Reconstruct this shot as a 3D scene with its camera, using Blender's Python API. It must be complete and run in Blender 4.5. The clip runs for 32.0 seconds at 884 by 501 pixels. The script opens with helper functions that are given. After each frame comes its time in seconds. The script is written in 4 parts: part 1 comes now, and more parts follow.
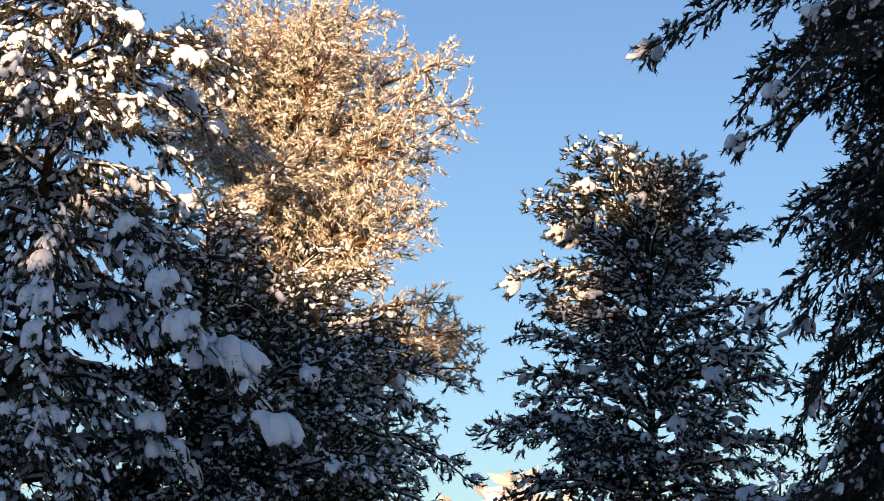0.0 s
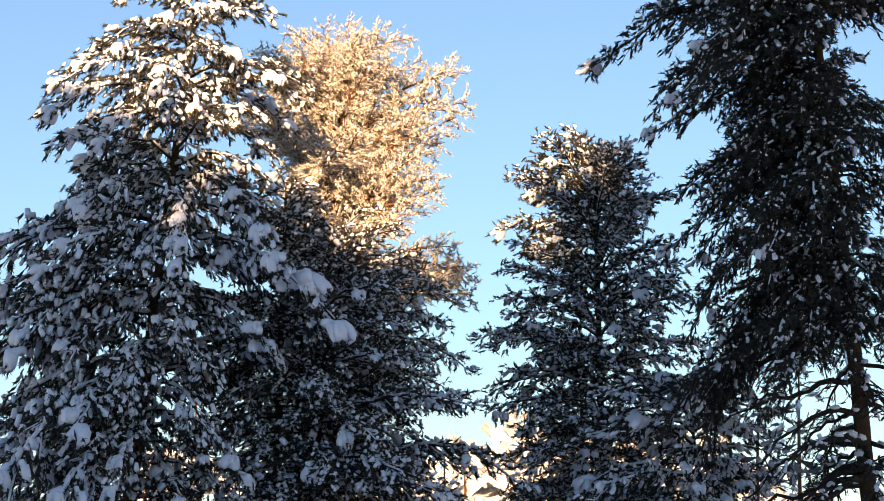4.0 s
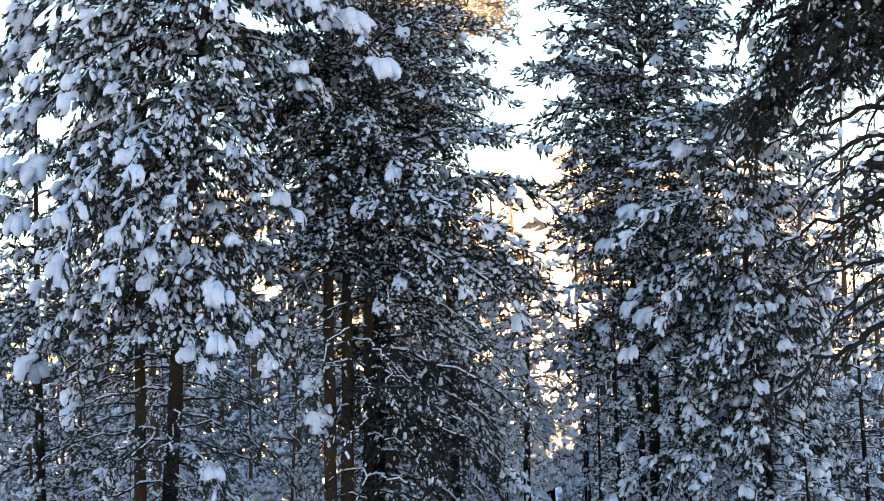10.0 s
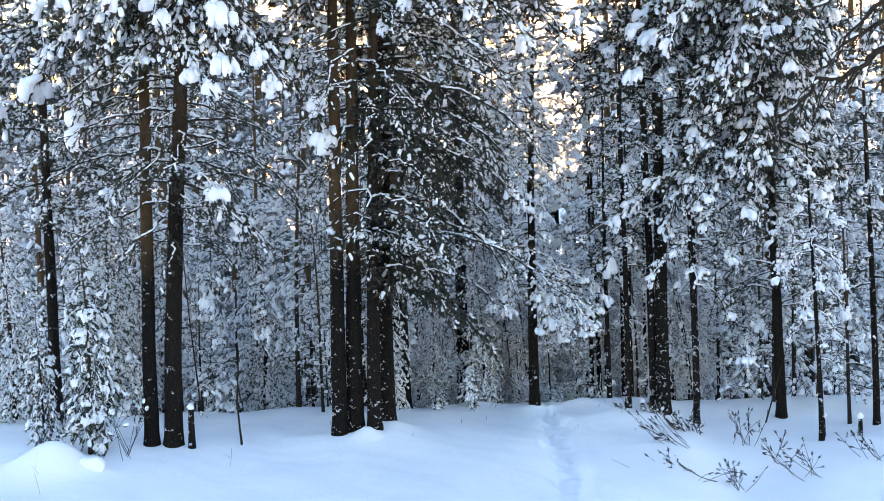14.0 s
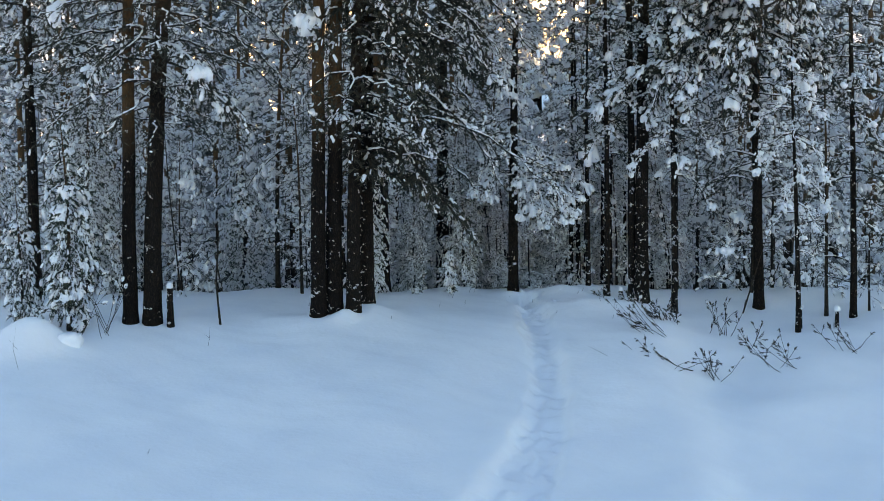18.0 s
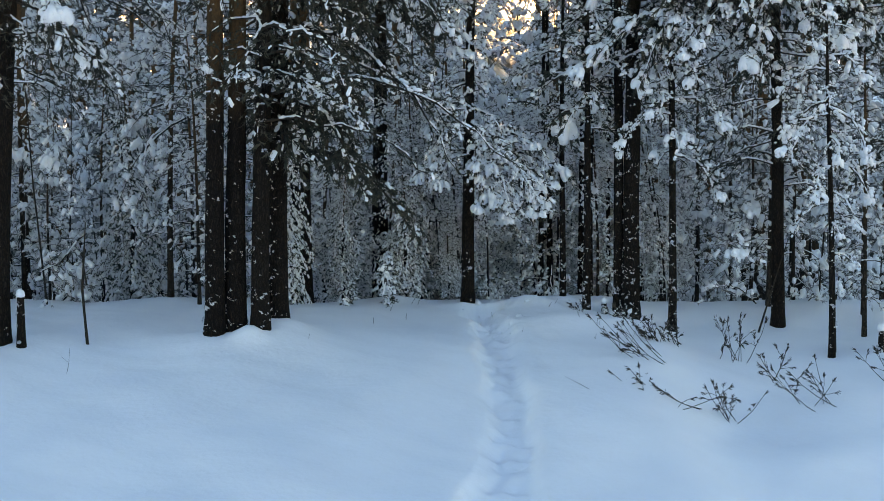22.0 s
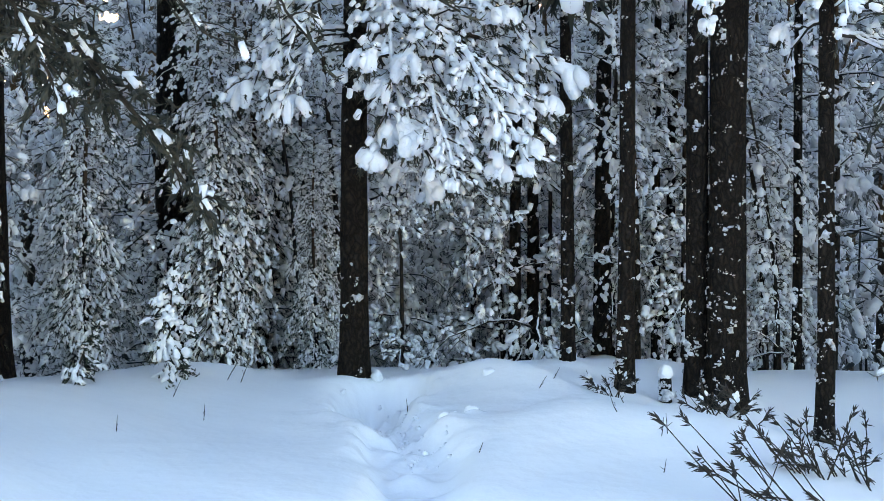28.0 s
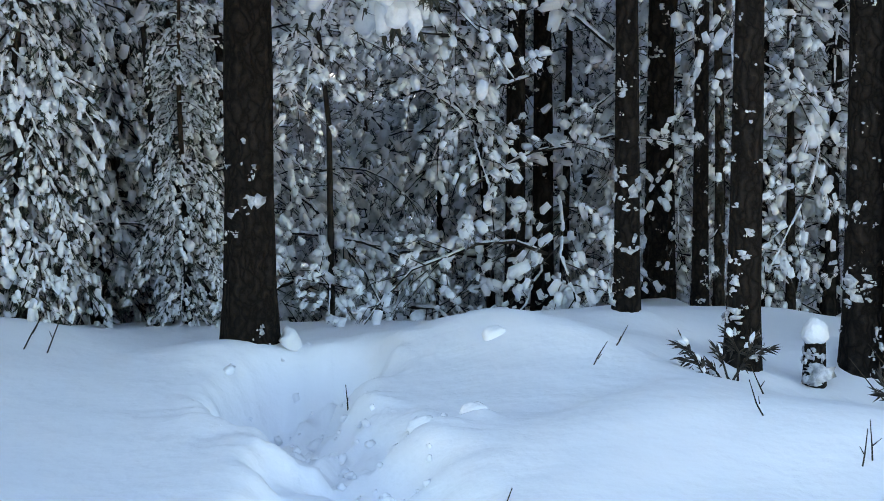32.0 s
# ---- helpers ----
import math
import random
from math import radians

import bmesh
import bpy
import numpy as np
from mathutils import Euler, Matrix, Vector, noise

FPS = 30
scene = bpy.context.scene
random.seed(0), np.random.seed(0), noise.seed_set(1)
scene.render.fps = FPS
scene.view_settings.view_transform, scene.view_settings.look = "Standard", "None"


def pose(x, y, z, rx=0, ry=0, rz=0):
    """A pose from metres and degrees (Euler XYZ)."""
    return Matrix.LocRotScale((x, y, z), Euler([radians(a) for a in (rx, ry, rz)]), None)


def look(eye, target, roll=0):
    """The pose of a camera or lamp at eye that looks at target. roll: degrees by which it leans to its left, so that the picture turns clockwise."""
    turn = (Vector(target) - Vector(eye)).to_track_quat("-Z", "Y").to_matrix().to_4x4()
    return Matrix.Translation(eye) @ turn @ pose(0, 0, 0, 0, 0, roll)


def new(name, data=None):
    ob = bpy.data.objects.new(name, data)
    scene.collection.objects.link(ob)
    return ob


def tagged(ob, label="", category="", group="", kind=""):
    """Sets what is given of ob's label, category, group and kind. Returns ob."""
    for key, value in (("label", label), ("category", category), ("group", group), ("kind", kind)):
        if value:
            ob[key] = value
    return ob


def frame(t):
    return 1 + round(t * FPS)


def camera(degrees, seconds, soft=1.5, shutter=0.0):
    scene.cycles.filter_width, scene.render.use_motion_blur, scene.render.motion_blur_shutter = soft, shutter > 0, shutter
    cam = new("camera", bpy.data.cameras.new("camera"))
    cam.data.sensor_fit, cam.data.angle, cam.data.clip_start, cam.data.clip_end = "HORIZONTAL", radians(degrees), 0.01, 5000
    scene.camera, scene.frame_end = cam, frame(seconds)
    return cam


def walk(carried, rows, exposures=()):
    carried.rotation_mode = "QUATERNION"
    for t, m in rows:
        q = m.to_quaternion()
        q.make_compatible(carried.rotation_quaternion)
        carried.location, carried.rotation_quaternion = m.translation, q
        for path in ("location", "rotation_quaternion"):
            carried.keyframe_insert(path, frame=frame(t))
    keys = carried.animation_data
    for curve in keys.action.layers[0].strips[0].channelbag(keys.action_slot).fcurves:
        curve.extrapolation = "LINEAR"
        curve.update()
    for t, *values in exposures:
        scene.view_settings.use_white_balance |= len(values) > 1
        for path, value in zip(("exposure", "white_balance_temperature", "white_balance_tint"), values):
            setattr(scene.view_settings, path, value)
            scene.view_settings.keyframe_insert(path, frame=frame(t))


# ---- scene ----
# ---------------------------------------------------------------- camera
cam = camera(22.18, 32.0, soft=0.8)
WALK = [
    (0, pose(0.286, 15.614, 10.418, 100.770, 0.052, -1.058)),
    (0.5, pose(0.259, 14.140, 10.143, 100.730, 0.055, -1.065)),
    (1, pose(0.231, 12.620, 9.859, 100.850, 0.047, -1.082)),
    (1.5, pose(0.202, 11.042, 9.564, 100.817, 0.044, -1.065)),
    (2, pose(0.170, 9.263, 9.231, 100.735, 0.048, -1.072)),
    (2.5, pose(0.140, 7.624, 8.925, 100.650, 0.065, -0.987)),
    (4.5, pose(0.000, 0.000, 7.500, 99.242, 0.710, -0.757)),
    (5, pose(0.000, 0.000, 7.500, 98.804, 0.707, -0.723)),
    (5.5, pose(0.000, 0.000, 7.500, 98.256, 0.834, -0.559)),
    (6, pose(0.000, 0.000, 7.500, 97.755, 0.973, -0.384)),
    (6.5, pose(0.000, 0.000, 7.500, 97.271, 1.114, -0.201)),
    (7, pose(0.000, 0.000, 7.500, 96.773, 1.252, -0.067)),
    (7.5, pose(0.000, 0.000, 7.500, 96.222, 1.359, 0.068)),
    (8, pose(0.000, 0.000, 7.500, 95.539, 1.307, 0.197)),
    (8.5, pose(0.000, 0.000, 7.500, 94.914, 1.490, 0.375)),
    (9, pose(0.000, 0.000, 7.500, 94.326, 1.567, 0.480)),
    (9.5, pose(0.000, 0.000, 7.500, 93.801, 1.610, 0.462)),
    (10, pose(0.000, 0.000, 7.500, 93.042, 1.797, 0.484)),
    (10.5, pose(0.000, 0.000, 7.500, 92.196, 1.752, 0.512)),
    (11, pose(0.000, 0.000, 7.500, 91.147, 1.629, 0.633)),
    (11.5, pose(0.000, 0.000, 7.500, 90.221, 1.533, 0.665)),
    (12, pose(0.000, 0.000, 7.500, 89.287, 1.423, 0.654)),
    (12.5, pose(0.000, 0.000, 7.500, 88.293, 1.276, 0.616)),
    (13, pose(0.000, 0.000, 7.500, 87.202, 1.336, 0.539)),
    (13.5, pose(0.000, 0.000, 7.500, 86.457, 1.468, 0.580)),
    (14, pose(0.000, 0.000, 7.500, 85.979, 1.694, 0.591)),
    (14.5, pose(0.000, 0.000, 7.500, 85.470, 1.931, 0.550)),
    (15, pose(0.000, 0.000, 7.500, 84.853, 1.921, 0.604)),
    (15.5, pose(0.000, 0.000, 7.500, 84.242, 1.452, 0.741)),
    (17.5, pose(0.000, 0.000, 7.500, 83.213, 0.620, 0.359)),
    (18, pose(0.000, 0.000, 7.500, 83.037, 0.442, 0.222)),
    (18.5, pose(0.000, 0.000, 7.500, 82.965, 0.267, 0.129)),
    (19, pose(0.000, 0.000, 7.500, 82.952, -0.000, 0.000)),
    (19.5, pose(0.041, 0.053, 7.466, 83.015, -0.000, -0.145)),
    (20, pose(0.106, 1.857, 7.229, 83.169, -0.000, -0.353)),
    (20.5, pose(0.188, 4.133, 6.930, 83.325, -0.000, -0.426)),
    (21, pose(0.277, 6.612, 6.605, 83.350, -0.000, -0.443)),
    (21.5, pose(0.356, 8.898, 6.306, 83.270, -0.000, -0.490)),
    (22, pose(0.434, 11.187, 6.009, 83.209, -0.000, -0.699)),
    (22.5, pose(0.506, 13.299, 5.736, 83.206, -0.000, -0.831)),
    (23, pose(0.583, 15.470, 5.452, 83.142, -0.000, -0.916)),
    (23.5, pose(0.657, 17.473, 5.186, 83.006, -0.000, -1.070)),
    (24, pose(0.734, 19.441, 4.921, 83.000, -0.000, -1.421)),
    (24.5, pose(0.810, 21.269, 4.670, 83.161, -0.000, -1.774)),
    (25, pose(0.896, 23.211, 4.401, 83.348, -0.000, -1.955)),
    (25.5, pose(0.980, 24.951, 4.164, 83.620, -0.000, -2.052)),
    (27.5, pose(1.381, 32.993, 3.088, 84.447, -0.000, -2.159)),
    (28, pose(1.462, 34.590, 2.874, 84.460, -0.000, -2.167)),
    (28.5, pose(1.530, 35.985, 2.685, 84.533, -0.000, -2.170)),
    (29, pose(1.587, 37.330, 2.501, 84.467, -0.000, -2.285)),
    (29.5, pose(1.619, 38.307, 2.365, 84.321, -0.000, -2.433)),
    (30, pose(1.638, 39.327, 2.225, 83.993, -0.000, -2.554)),
    (30.5, pose(1.628, 40.157, 2.116, 83.614, -0.000, -2.882)),
    (31, pose(1.602, 41.027, 2.002, 83.330, -0.000, -3.242)),
    (31.5, pose(1.562, 41.894, 1.887, 83.211, -0.000, -3.817)),
    (32, pose(1.513, 42.736, 1.774, 82.735, -0.000, -4.503)),
]
EXPOSURES = [(0, 1.12, 8500, 26), (2.5, 1.32, 8600, 26), (4.5, 1.68, 9900, 28), (9.0, 2.55, 10500, 27), (13.0, 3.9, 13000, 27), (15.5, 3.6, 13500, 25), (17.5, 3.15, 14500, 23),
             (19.0, 3.12, 14900, 23), (25.0, 3.52, 15300, 22), (28.0, 4.08, 15300, 26), (30.0, 4.15, 15200, 26), (32.0, 4.0, 14800, 26)]
walk(cam, WALK, EXPOSURES)

# ---------------------------------------------------------------- sky and sun
SUN_UP, SUN_FROM = 7.0, (-0.17, -0.985)          # low winter sun, behind and to the left of the clearing
world = bpy.data.worlds.new("winter_sky")
scene.world = world
world.use_nodes = True
wn = world.node_tree.nodes
sky = wn.new("ShaderNodeTexSky")
sky.sky_type, sky.sun_disc = "NISHITA", False
sky.sun_elevation = radians(SUN_UP)
sky.sun_rotation = math.atan2(SUN_FROM[0], SUN_FROM[1])
sky.air_density, sky.dust_density, sky.ozone_density = 1.0, 0.0, 4.5
wn["Background"].inputs["Strength"].default_value = 0.11
world.node_tree.links.new(sky.outputs["Color"], wn["Background"].inputs["Color"])
sun = new("sun", bpy.data.lights.new("sun", "SUN"))
sun.data.energy, sun.data.angle, sun.data.color = 4.2, radians(0.5), (1.0, 0.80, 0.56)
sun.matrix_world = look((SUN_FROM[0] * 50, SUN_FROM[1] * 50, 50 * math.tan(radians(SUN_UP))), (0, 0, 0))

# ---------------------------------------------------------------- materials


def material(name, rough=0.7, spec=0.3):
    m = bpy.data.materials.new(name)
    m.use_nodes = True
    b = m.node_tree.nodes["Principled BSDF"]
    b.inputs["Roughness"].default_value = rough
    b.inputs["Specular IOR Level"].default_value = spec
    return m, m.node_tree.nodes, m.node_tree.links, b


def noise_node(n, l, scale, detail=4.0, stretch=(1, 1, 1), space="Object"):
    tc, mp, tx = n.new("ShaderNodeTexCoord"), n.new("ShaderNodeMapping"), n.new("ShaderNodeTexNoise")
    mp.inputs["Scale"].default_value = stretch
    tx.inputs["Scale"].default_value, tx.inputs["Detail"].default_value = scale, detail
    l.new(tc.outputs[space], mp.inputs["Vector"])
    l.new(mp.outputs["Vector"], tx.inputs["Vector"])
    return tx


def ramp_node(n, l, source, stops):
    r = n.new("ShaderNodeValToRGB")
    while len(r.color_ramp.elements) < len(stops):
        r.color_ramp.elements.new(0.5)
    for e, (p, c) in zip(r.color_ramp.elements, stops):
        e.position, e.color = p, (*c, 1)
    l.new(source, r.inputs["Fac"])
    return r


def bump_node(n, l, height, b, strength, distance):
    bp = n.new("ShaderNodeBump")
    bp.inputs["Strength"].default_value, bp.inputs["Distance"].default_value = strength, distance
    l.new(height, bp.inputs["Height"])
    l.new(bp.outputs["Normal"], b.inputs["Normal"])
    return bp


def snow_material(name, big, fine, depth, low=(0.80, 0.83, 0.87), high=(0.88, 0.89, 0.91)):
    m, n, l, b = material(name, 0.75, 0.25)
    a = noise_node(n, l, big, 3)
    c = ramp_node(n, l, a.outputs["Fac"], [(0.3, low), (0.7, high)])
    l.new(c.outputs["Color"], b.inputs["Base Color"])
    f = noise_node(n, l, fine, 5)
    bump_node(n, l, f.outputs["Fac"], b, 0.5, depth)
    return m


SNOW = snow_material("snow_pad", 6, 28, 0.03)
CRUST = snow_material("crusted_snow", 30, 60, 0.02, (0.30, 0.31, 0.33), (0.74, 0.76, 0.79))
GROUND_SNOW = snow_material("ground_snow", 0.6, 9, 0.022)


def needle_material(name, dark, light):
    m, n, l, b = material(name, 0.6, 0.35)
    g = n.new("ShaderNodeNewGeometry")
    c = ramp_node(n, l, g.outputs["Random Per Island"], [(0.0, dark), (1.0, light)])
    l.new(c.outputs["Color"], b.inputs["Base Color"])
    return m


NEEDLE = needle_material("pine_needles", (0.016, 0.017, 0.012), (0.060, 0.056, 0.040))
# frost colour raised and warmed, so low sunlight is partly painted into the needles
SUNLIT_FROST = needle_material("sunlit_frost_needles", (0.24, 0.21, 0.15), (0.84, 0.79, 0.68))
# near-white needles: the glare of far sunlit crowns painted as base colour
SUN_GLARE = needle_material("sun_glare_needles", (0.45, 0.44, 0.42), (0.85, 0.84, 0.82))
DUSTED = needle_material("snow_dusted_needles", (0.035, 0.040, 0.040), (0.44, 0.46, 0.49))
SPRUCE = needle_material("spruce_needles", (0.018, 0.028, 0.022), (0.050, 0.066, 0.048))


def twig_material(name, dark, light):
    m, n, l, b = material(name, 0.85, 0.2)
    a = noise_node(n, l, 14, 4)
    c = ramp_node(n, l, a.outputs["Fac"], [(0.35, dark), (0.7, light)])
    l.new(c.outputs["Color"], b.inputs["Base Color"])
    bump_node(n, l, a.outputs["Fac"], b, 0.5, 0.01)
    return m


TWIG = twig_material("branch_bark", (0.020, 0.015, 0.012), (0.055, 0.040, 0.031))
# lit copy of the branch bark: sunlit orange put into the base colour
SUNLIT_TWIG = twig_material("sunlit_branch_bark", (0.12, 0.055, 0.028), (0.26, 0.13, 0.065))


def bark_material(name, low, low2, high, high2, z0, z1):
    """Scots pine: dark plated bark below, thin orange bark from z0 to z1 metres upward."""
    m, n, l, b = material(name, 0.95, 0.05)
    vo = n.new("ShaderNodeTexVoronoi")
    tc, mp = n.new("ShaderNodeTexCoord"), n.new("ShaderNodeMapping")
    mp.inputs["Scale"].default_value = (1, 1, 0.3)
    l.new(tc.outputs["Object"], mp.inputs["Vector"])
    wob = noise_node(n, l, 9, 4)
    add = n.new("ShaderNodeVectorMath")
    add.operation = "MULTIPLY_ADD"
    l.new(wob.outputs["Color"], add.inputs[0])
    add.inputs[1].default_value = (0.12, 0.12, 0.12)
    l.new(mp.outputs["Vector"], add.inputs[2])
    vo.feature = "DISTANCE_TO_EDGE"
    vo.inputs["Scale"].default_value = 24
    l.new(add.outputs["Vector"], vo.inputs["Vector"])
    fine = noise_node(n, l, 45, 5, (1, 1, 0.4))
    lowc = ramp_node(n, l, vo.outputs["Distance"], [(0.01, tuple(v * 0.6 for v in low)), (0.10, low), (0.5, low2)])
    highc = ramp_node(n, l, fine.outputs["Fac"], [(0.3, high), (0.7, high2)])
    sep, mr = n.new("ShaderNodeSeparateXYZ"), n.new("ShaderNodeMapRange")
    l.new(tc.outputs["Object"], sep.inputs["Vector"])
    mr.inputs["From Min"].default_value, mr.inputs["From Max"].default_value = z0, z1
    ja = n.new("ShaderNodeMath")
    ja.operation = "MULTIPLY_ADD"
    patch = noise_node(n, l, 1.6, 4)
    l.new(patch.outputs["Fac"], ja.inputs[0])
    ja.inputs[1].default_value = (z1 - z0) * 0.9
    l.new(sep.outputs["Z"], ja.inputs[2])
    l.new(ja.outputs["Value"], mr.inputs["Value"])
    mix = n.new("ShaderNodeMix")
    mix.data_type = "RGBA"
    l.new(mr.outputs["Result"], mix.inputs["Factor"])
    l.new(lowc.outputs["Color"], mix.inputs["A"])
    l.new(highc.outputs["Color"], mix.inputs["B"])
    l.new(mix.outputs["Result"], b.inputs["Base Color"])
    bp = bump_node(n, l, vo.outputs["Distance"], b, 0.9, 0.03)
    b2 = n.new("ShaderNodeBump")
    b2.inputs["Strength"].default_value, b2.inputs["Distance"].default_value = 0.6, 0.012
    l.new(fine.outputs["Fac"], b2.inputs["Height"])
    l.new(bp.outputs["Normal"], b2.inputs["Normal"])
    l.new(b2.outputs["Normal"], b.inputs["Normal"])
    return m


BARK = bark_material("pine_bark", (0.012, 0.009, 0.008), (0.030, 0.022, 0.018), (0.060, 0.034, 0.020), (0.125, 0.066, 0.034), 4.0, 5.0)
BARK_DARK = bark_material("old_pine_bark", (0.016, 0.012, 0.010), (0.034, 0.025, 0.021), (0.06, 0.038, 0.026), (0.12, 0.07, 0.042), 7.0, 11.0)

THICKET_BARK = bark_material("thicket_bark", (0.032, 0.025, 0.021), (0.075, 0.058, 0.048), (0.10, 0.055, 0.032), (0.19, 0.10, 0.055), 3.0, 6.0)

# ---------------------------------------------------------------- mesh tools
rng = np.random.default_rng(7)


class Soup:
    """Vertices and faces gathered from many small pieces."""

    def __init__(self):
        self.v, self.f, self.n = [], [], 0

    def add(self, v, f):
        self.v.append(np.asarray(v, float))
        self.f.append(np.asarray(f, int) + self.n)
        self.n += len(v)

    def arrays(self):
        if not self.v:
            return np.zeros((0, 3)), []
        return np.concatenate(self.v), self.f

    def mesh(self, name, mat, smooth=True):
        v, fs = self.arrays()
        faces = []
        for f in fs:
            faces.extend(f.tolist())
        me = bpy.data.meshes.new(name)
        me.from_pydata(v.tolist(), [], faces)
        me.materials.append(mat)
        if smooth:
            me.shade_smooth()
        me.update()
        return me

    def joined(self, other, m):
        """Adds another soup, moved by the 4 x 4 matrix m."""
        if other.n:
            v, fs = other.arrays()
            self.v.append(v @ m[:3, :3].T + m[:3, 3])
            self.f.extend(f + self.n for f in fs)
            self.n += len(v)


def ball(segs, rings):
    """Unit ball; triangles at the poles are kept as quads with a doubled corner avoided."""
    v = [(0, 0, 1)]
    for r in range(1, rings):
        a = math.pi * r / rings
        for s in range(segs):
            b = 2 * math.pi * (s + 0.5 * (r % 2)) / segs
            v.append((math.sin(a) * math.cos(b), math.sin(a) * math.sin(b), math.cos(a)))
    v.append((0, 0, -1))
    f = []
    for s in range(segs):
        t = (s + 1) % segs
        f.append((0, 1 + s, 1 + t))
        for r in range(rings - 2):
            o, p = 1 + r * segs, 1 + (r + 1) * segs
            f += [(o + s, p + s, o + t), (o + t, p + s, p + t)]
        o = 1 + (rings - 2) * segs
        f.append((o + s, len(v) - 1, o + t))
    return np.array(v, float), np.array(f)


SMALL, LUMP, MID, BIG = ball(5, 3), ball(7, 4), ball(8, 5), ball(14, 9)


def unit(v):
    return v / max(np.linalg.norm(v), 1e-9)


def frame_of(d):
    """Three axes with the first along d and the third as near to upward as it goes."""
    x = unit(np.asarray(d, float))
    y = np.cross((0, 0, 1), x)
    y = unit(y) if np.linalg.norm(y) > 1e-3 else np.array([0.0, 1.0, 0.0])
    return np.stack([x, y, np.cross(x, y)], 1)


def pad(soup, at, along, size, shape=SMALL, rough=0.10):
    """A lump of snow: size gives its half length, half width and half height; its underside is flatter."""
    v, f = shape
    k = 1 + rng.normal(0, rough, (len(v), 1))
    w = v * k
    w[:, 2] = np.where(w[:, 2] < 0, w[:, 2] * 0.55, w[:, 2])
    soup.add(at + (w * np.asarray(size)) @ frame_of(along).T, f)


def tube(soup, pts, radii, sides=5):
    pts = np.asarray(pts, float)
    rings = []
    for i, p in enumerate(pts):
        d = pts[min(i + 1, len(pts) - 1)] - pts[max(i - 1, 0)]
        fr = frame_of(d)
        a = np.arange(sides) * 2 * math.pi / sides
        rings.append(p + radii[i] * (np.cos(a)[:, None] * fr[:, 1] + np.sin(a)[:, None] * fr[:, 2]))
    v = np.concatenate(rings)
    f = []
    for i in range(len(pts) - 1):
        for s in range(sides):
            t = (s + 1) % sides
            f.append((i * sides + s, i * sides + t, (i + 1) * sides + t, (i + 1) * sides + s))
    soup.add(v, f)


def spindle(sides):
    a = np.arange(sides) * 2 * math.pi / sides
    v = np.concatenate([[(-1, 0, 0)], np.stack([np.full(sides, -0.1), np.cos(a), np.sin(a)], 1), [(1, 0, 0)]])
    f = []
    for j in range(sides):
        t = (j + 1) % sides
        f += [(0, 1 + t, 1 + j), (sides + 1, 1 + j, 1 + t)]
    return v, np.array(f)


def brush(sides):
    """The blunt body of a shoot, wider towards its tip."""
    a = np.arange(sides) * 2 * math.pi / sides
    low = np.stack([np.full(sides, -0.75), 0.6 * np.cos(a), 0.6 * np.sin(a)], 1)
    high = np.stack([np.full(sides, 0.6), np.cos(a + 0.6), np.sin(a + 0.6)], 1)
    v = np.concatenate([[(-1, 0, 0)], low, high, [(1, 0, 0)]])
    f = []
    for j in range(sides):
        t = (j + 1) % sides
        f += [(0, 1 + t, 1 + j), (1 + j, 1 + t, 1 + sides + j), (1 + t, 1 + sides + t, 1 + sides + j), (2 * sides + 1, 1 + sides + j, 1 + sides + t)]
    return v, np.array(f)


CORE, THIN, BRUSH = spindle(4), spindle(3), brush(3)


def tuft(soup, at, along, length, count=7, width=0.008, core=0.42):
    """A shoot with its needles: a ragged dark core and thin blades that spread forward round it."""
    fr = frame_of(along)
    v, f = BRUSH if core > 0.3 else THIN
    v = v * (1 + rng.normal(0, 0.22, (len(v), 1))) * np.array([length * 0.95, length * core, length * core])
    soup.add(at + v @ fr.T, f)
    a = rng.uniform(0, 2 * math.pi, count)
    spread = rng.uniform(0.45, 1.3, count)
    back = rng.uniform(-0.6, 0.7, count) * length
    d = np.stack([np.cos(spread), np.sin(spread) * np.cos(a), np.sin(spread) * np.sin(a)], 1) @ fr.T
    o = at + back[:, None] * fr[:, 0]
    side = np.cross(d, rng.normal(0, 1, (count, 3)))
    side /= np.linalg.norm(side, axis=1, keepdims=True)
    tip = o + d * (length * rng.uniform(0.5, 0.95, count))[:, None]
    v = np.stack([o - side * width, o + side * width, tip], 1).reshape(-1, 3)
    soup.add(v, np.arange(3 * count).reshape(-1, 3))


def linked(name, me, parent, label=""):
    ob = new(name, me)
    ob.parent = parent
    if label:
        tagged(ob, label)
    return ob


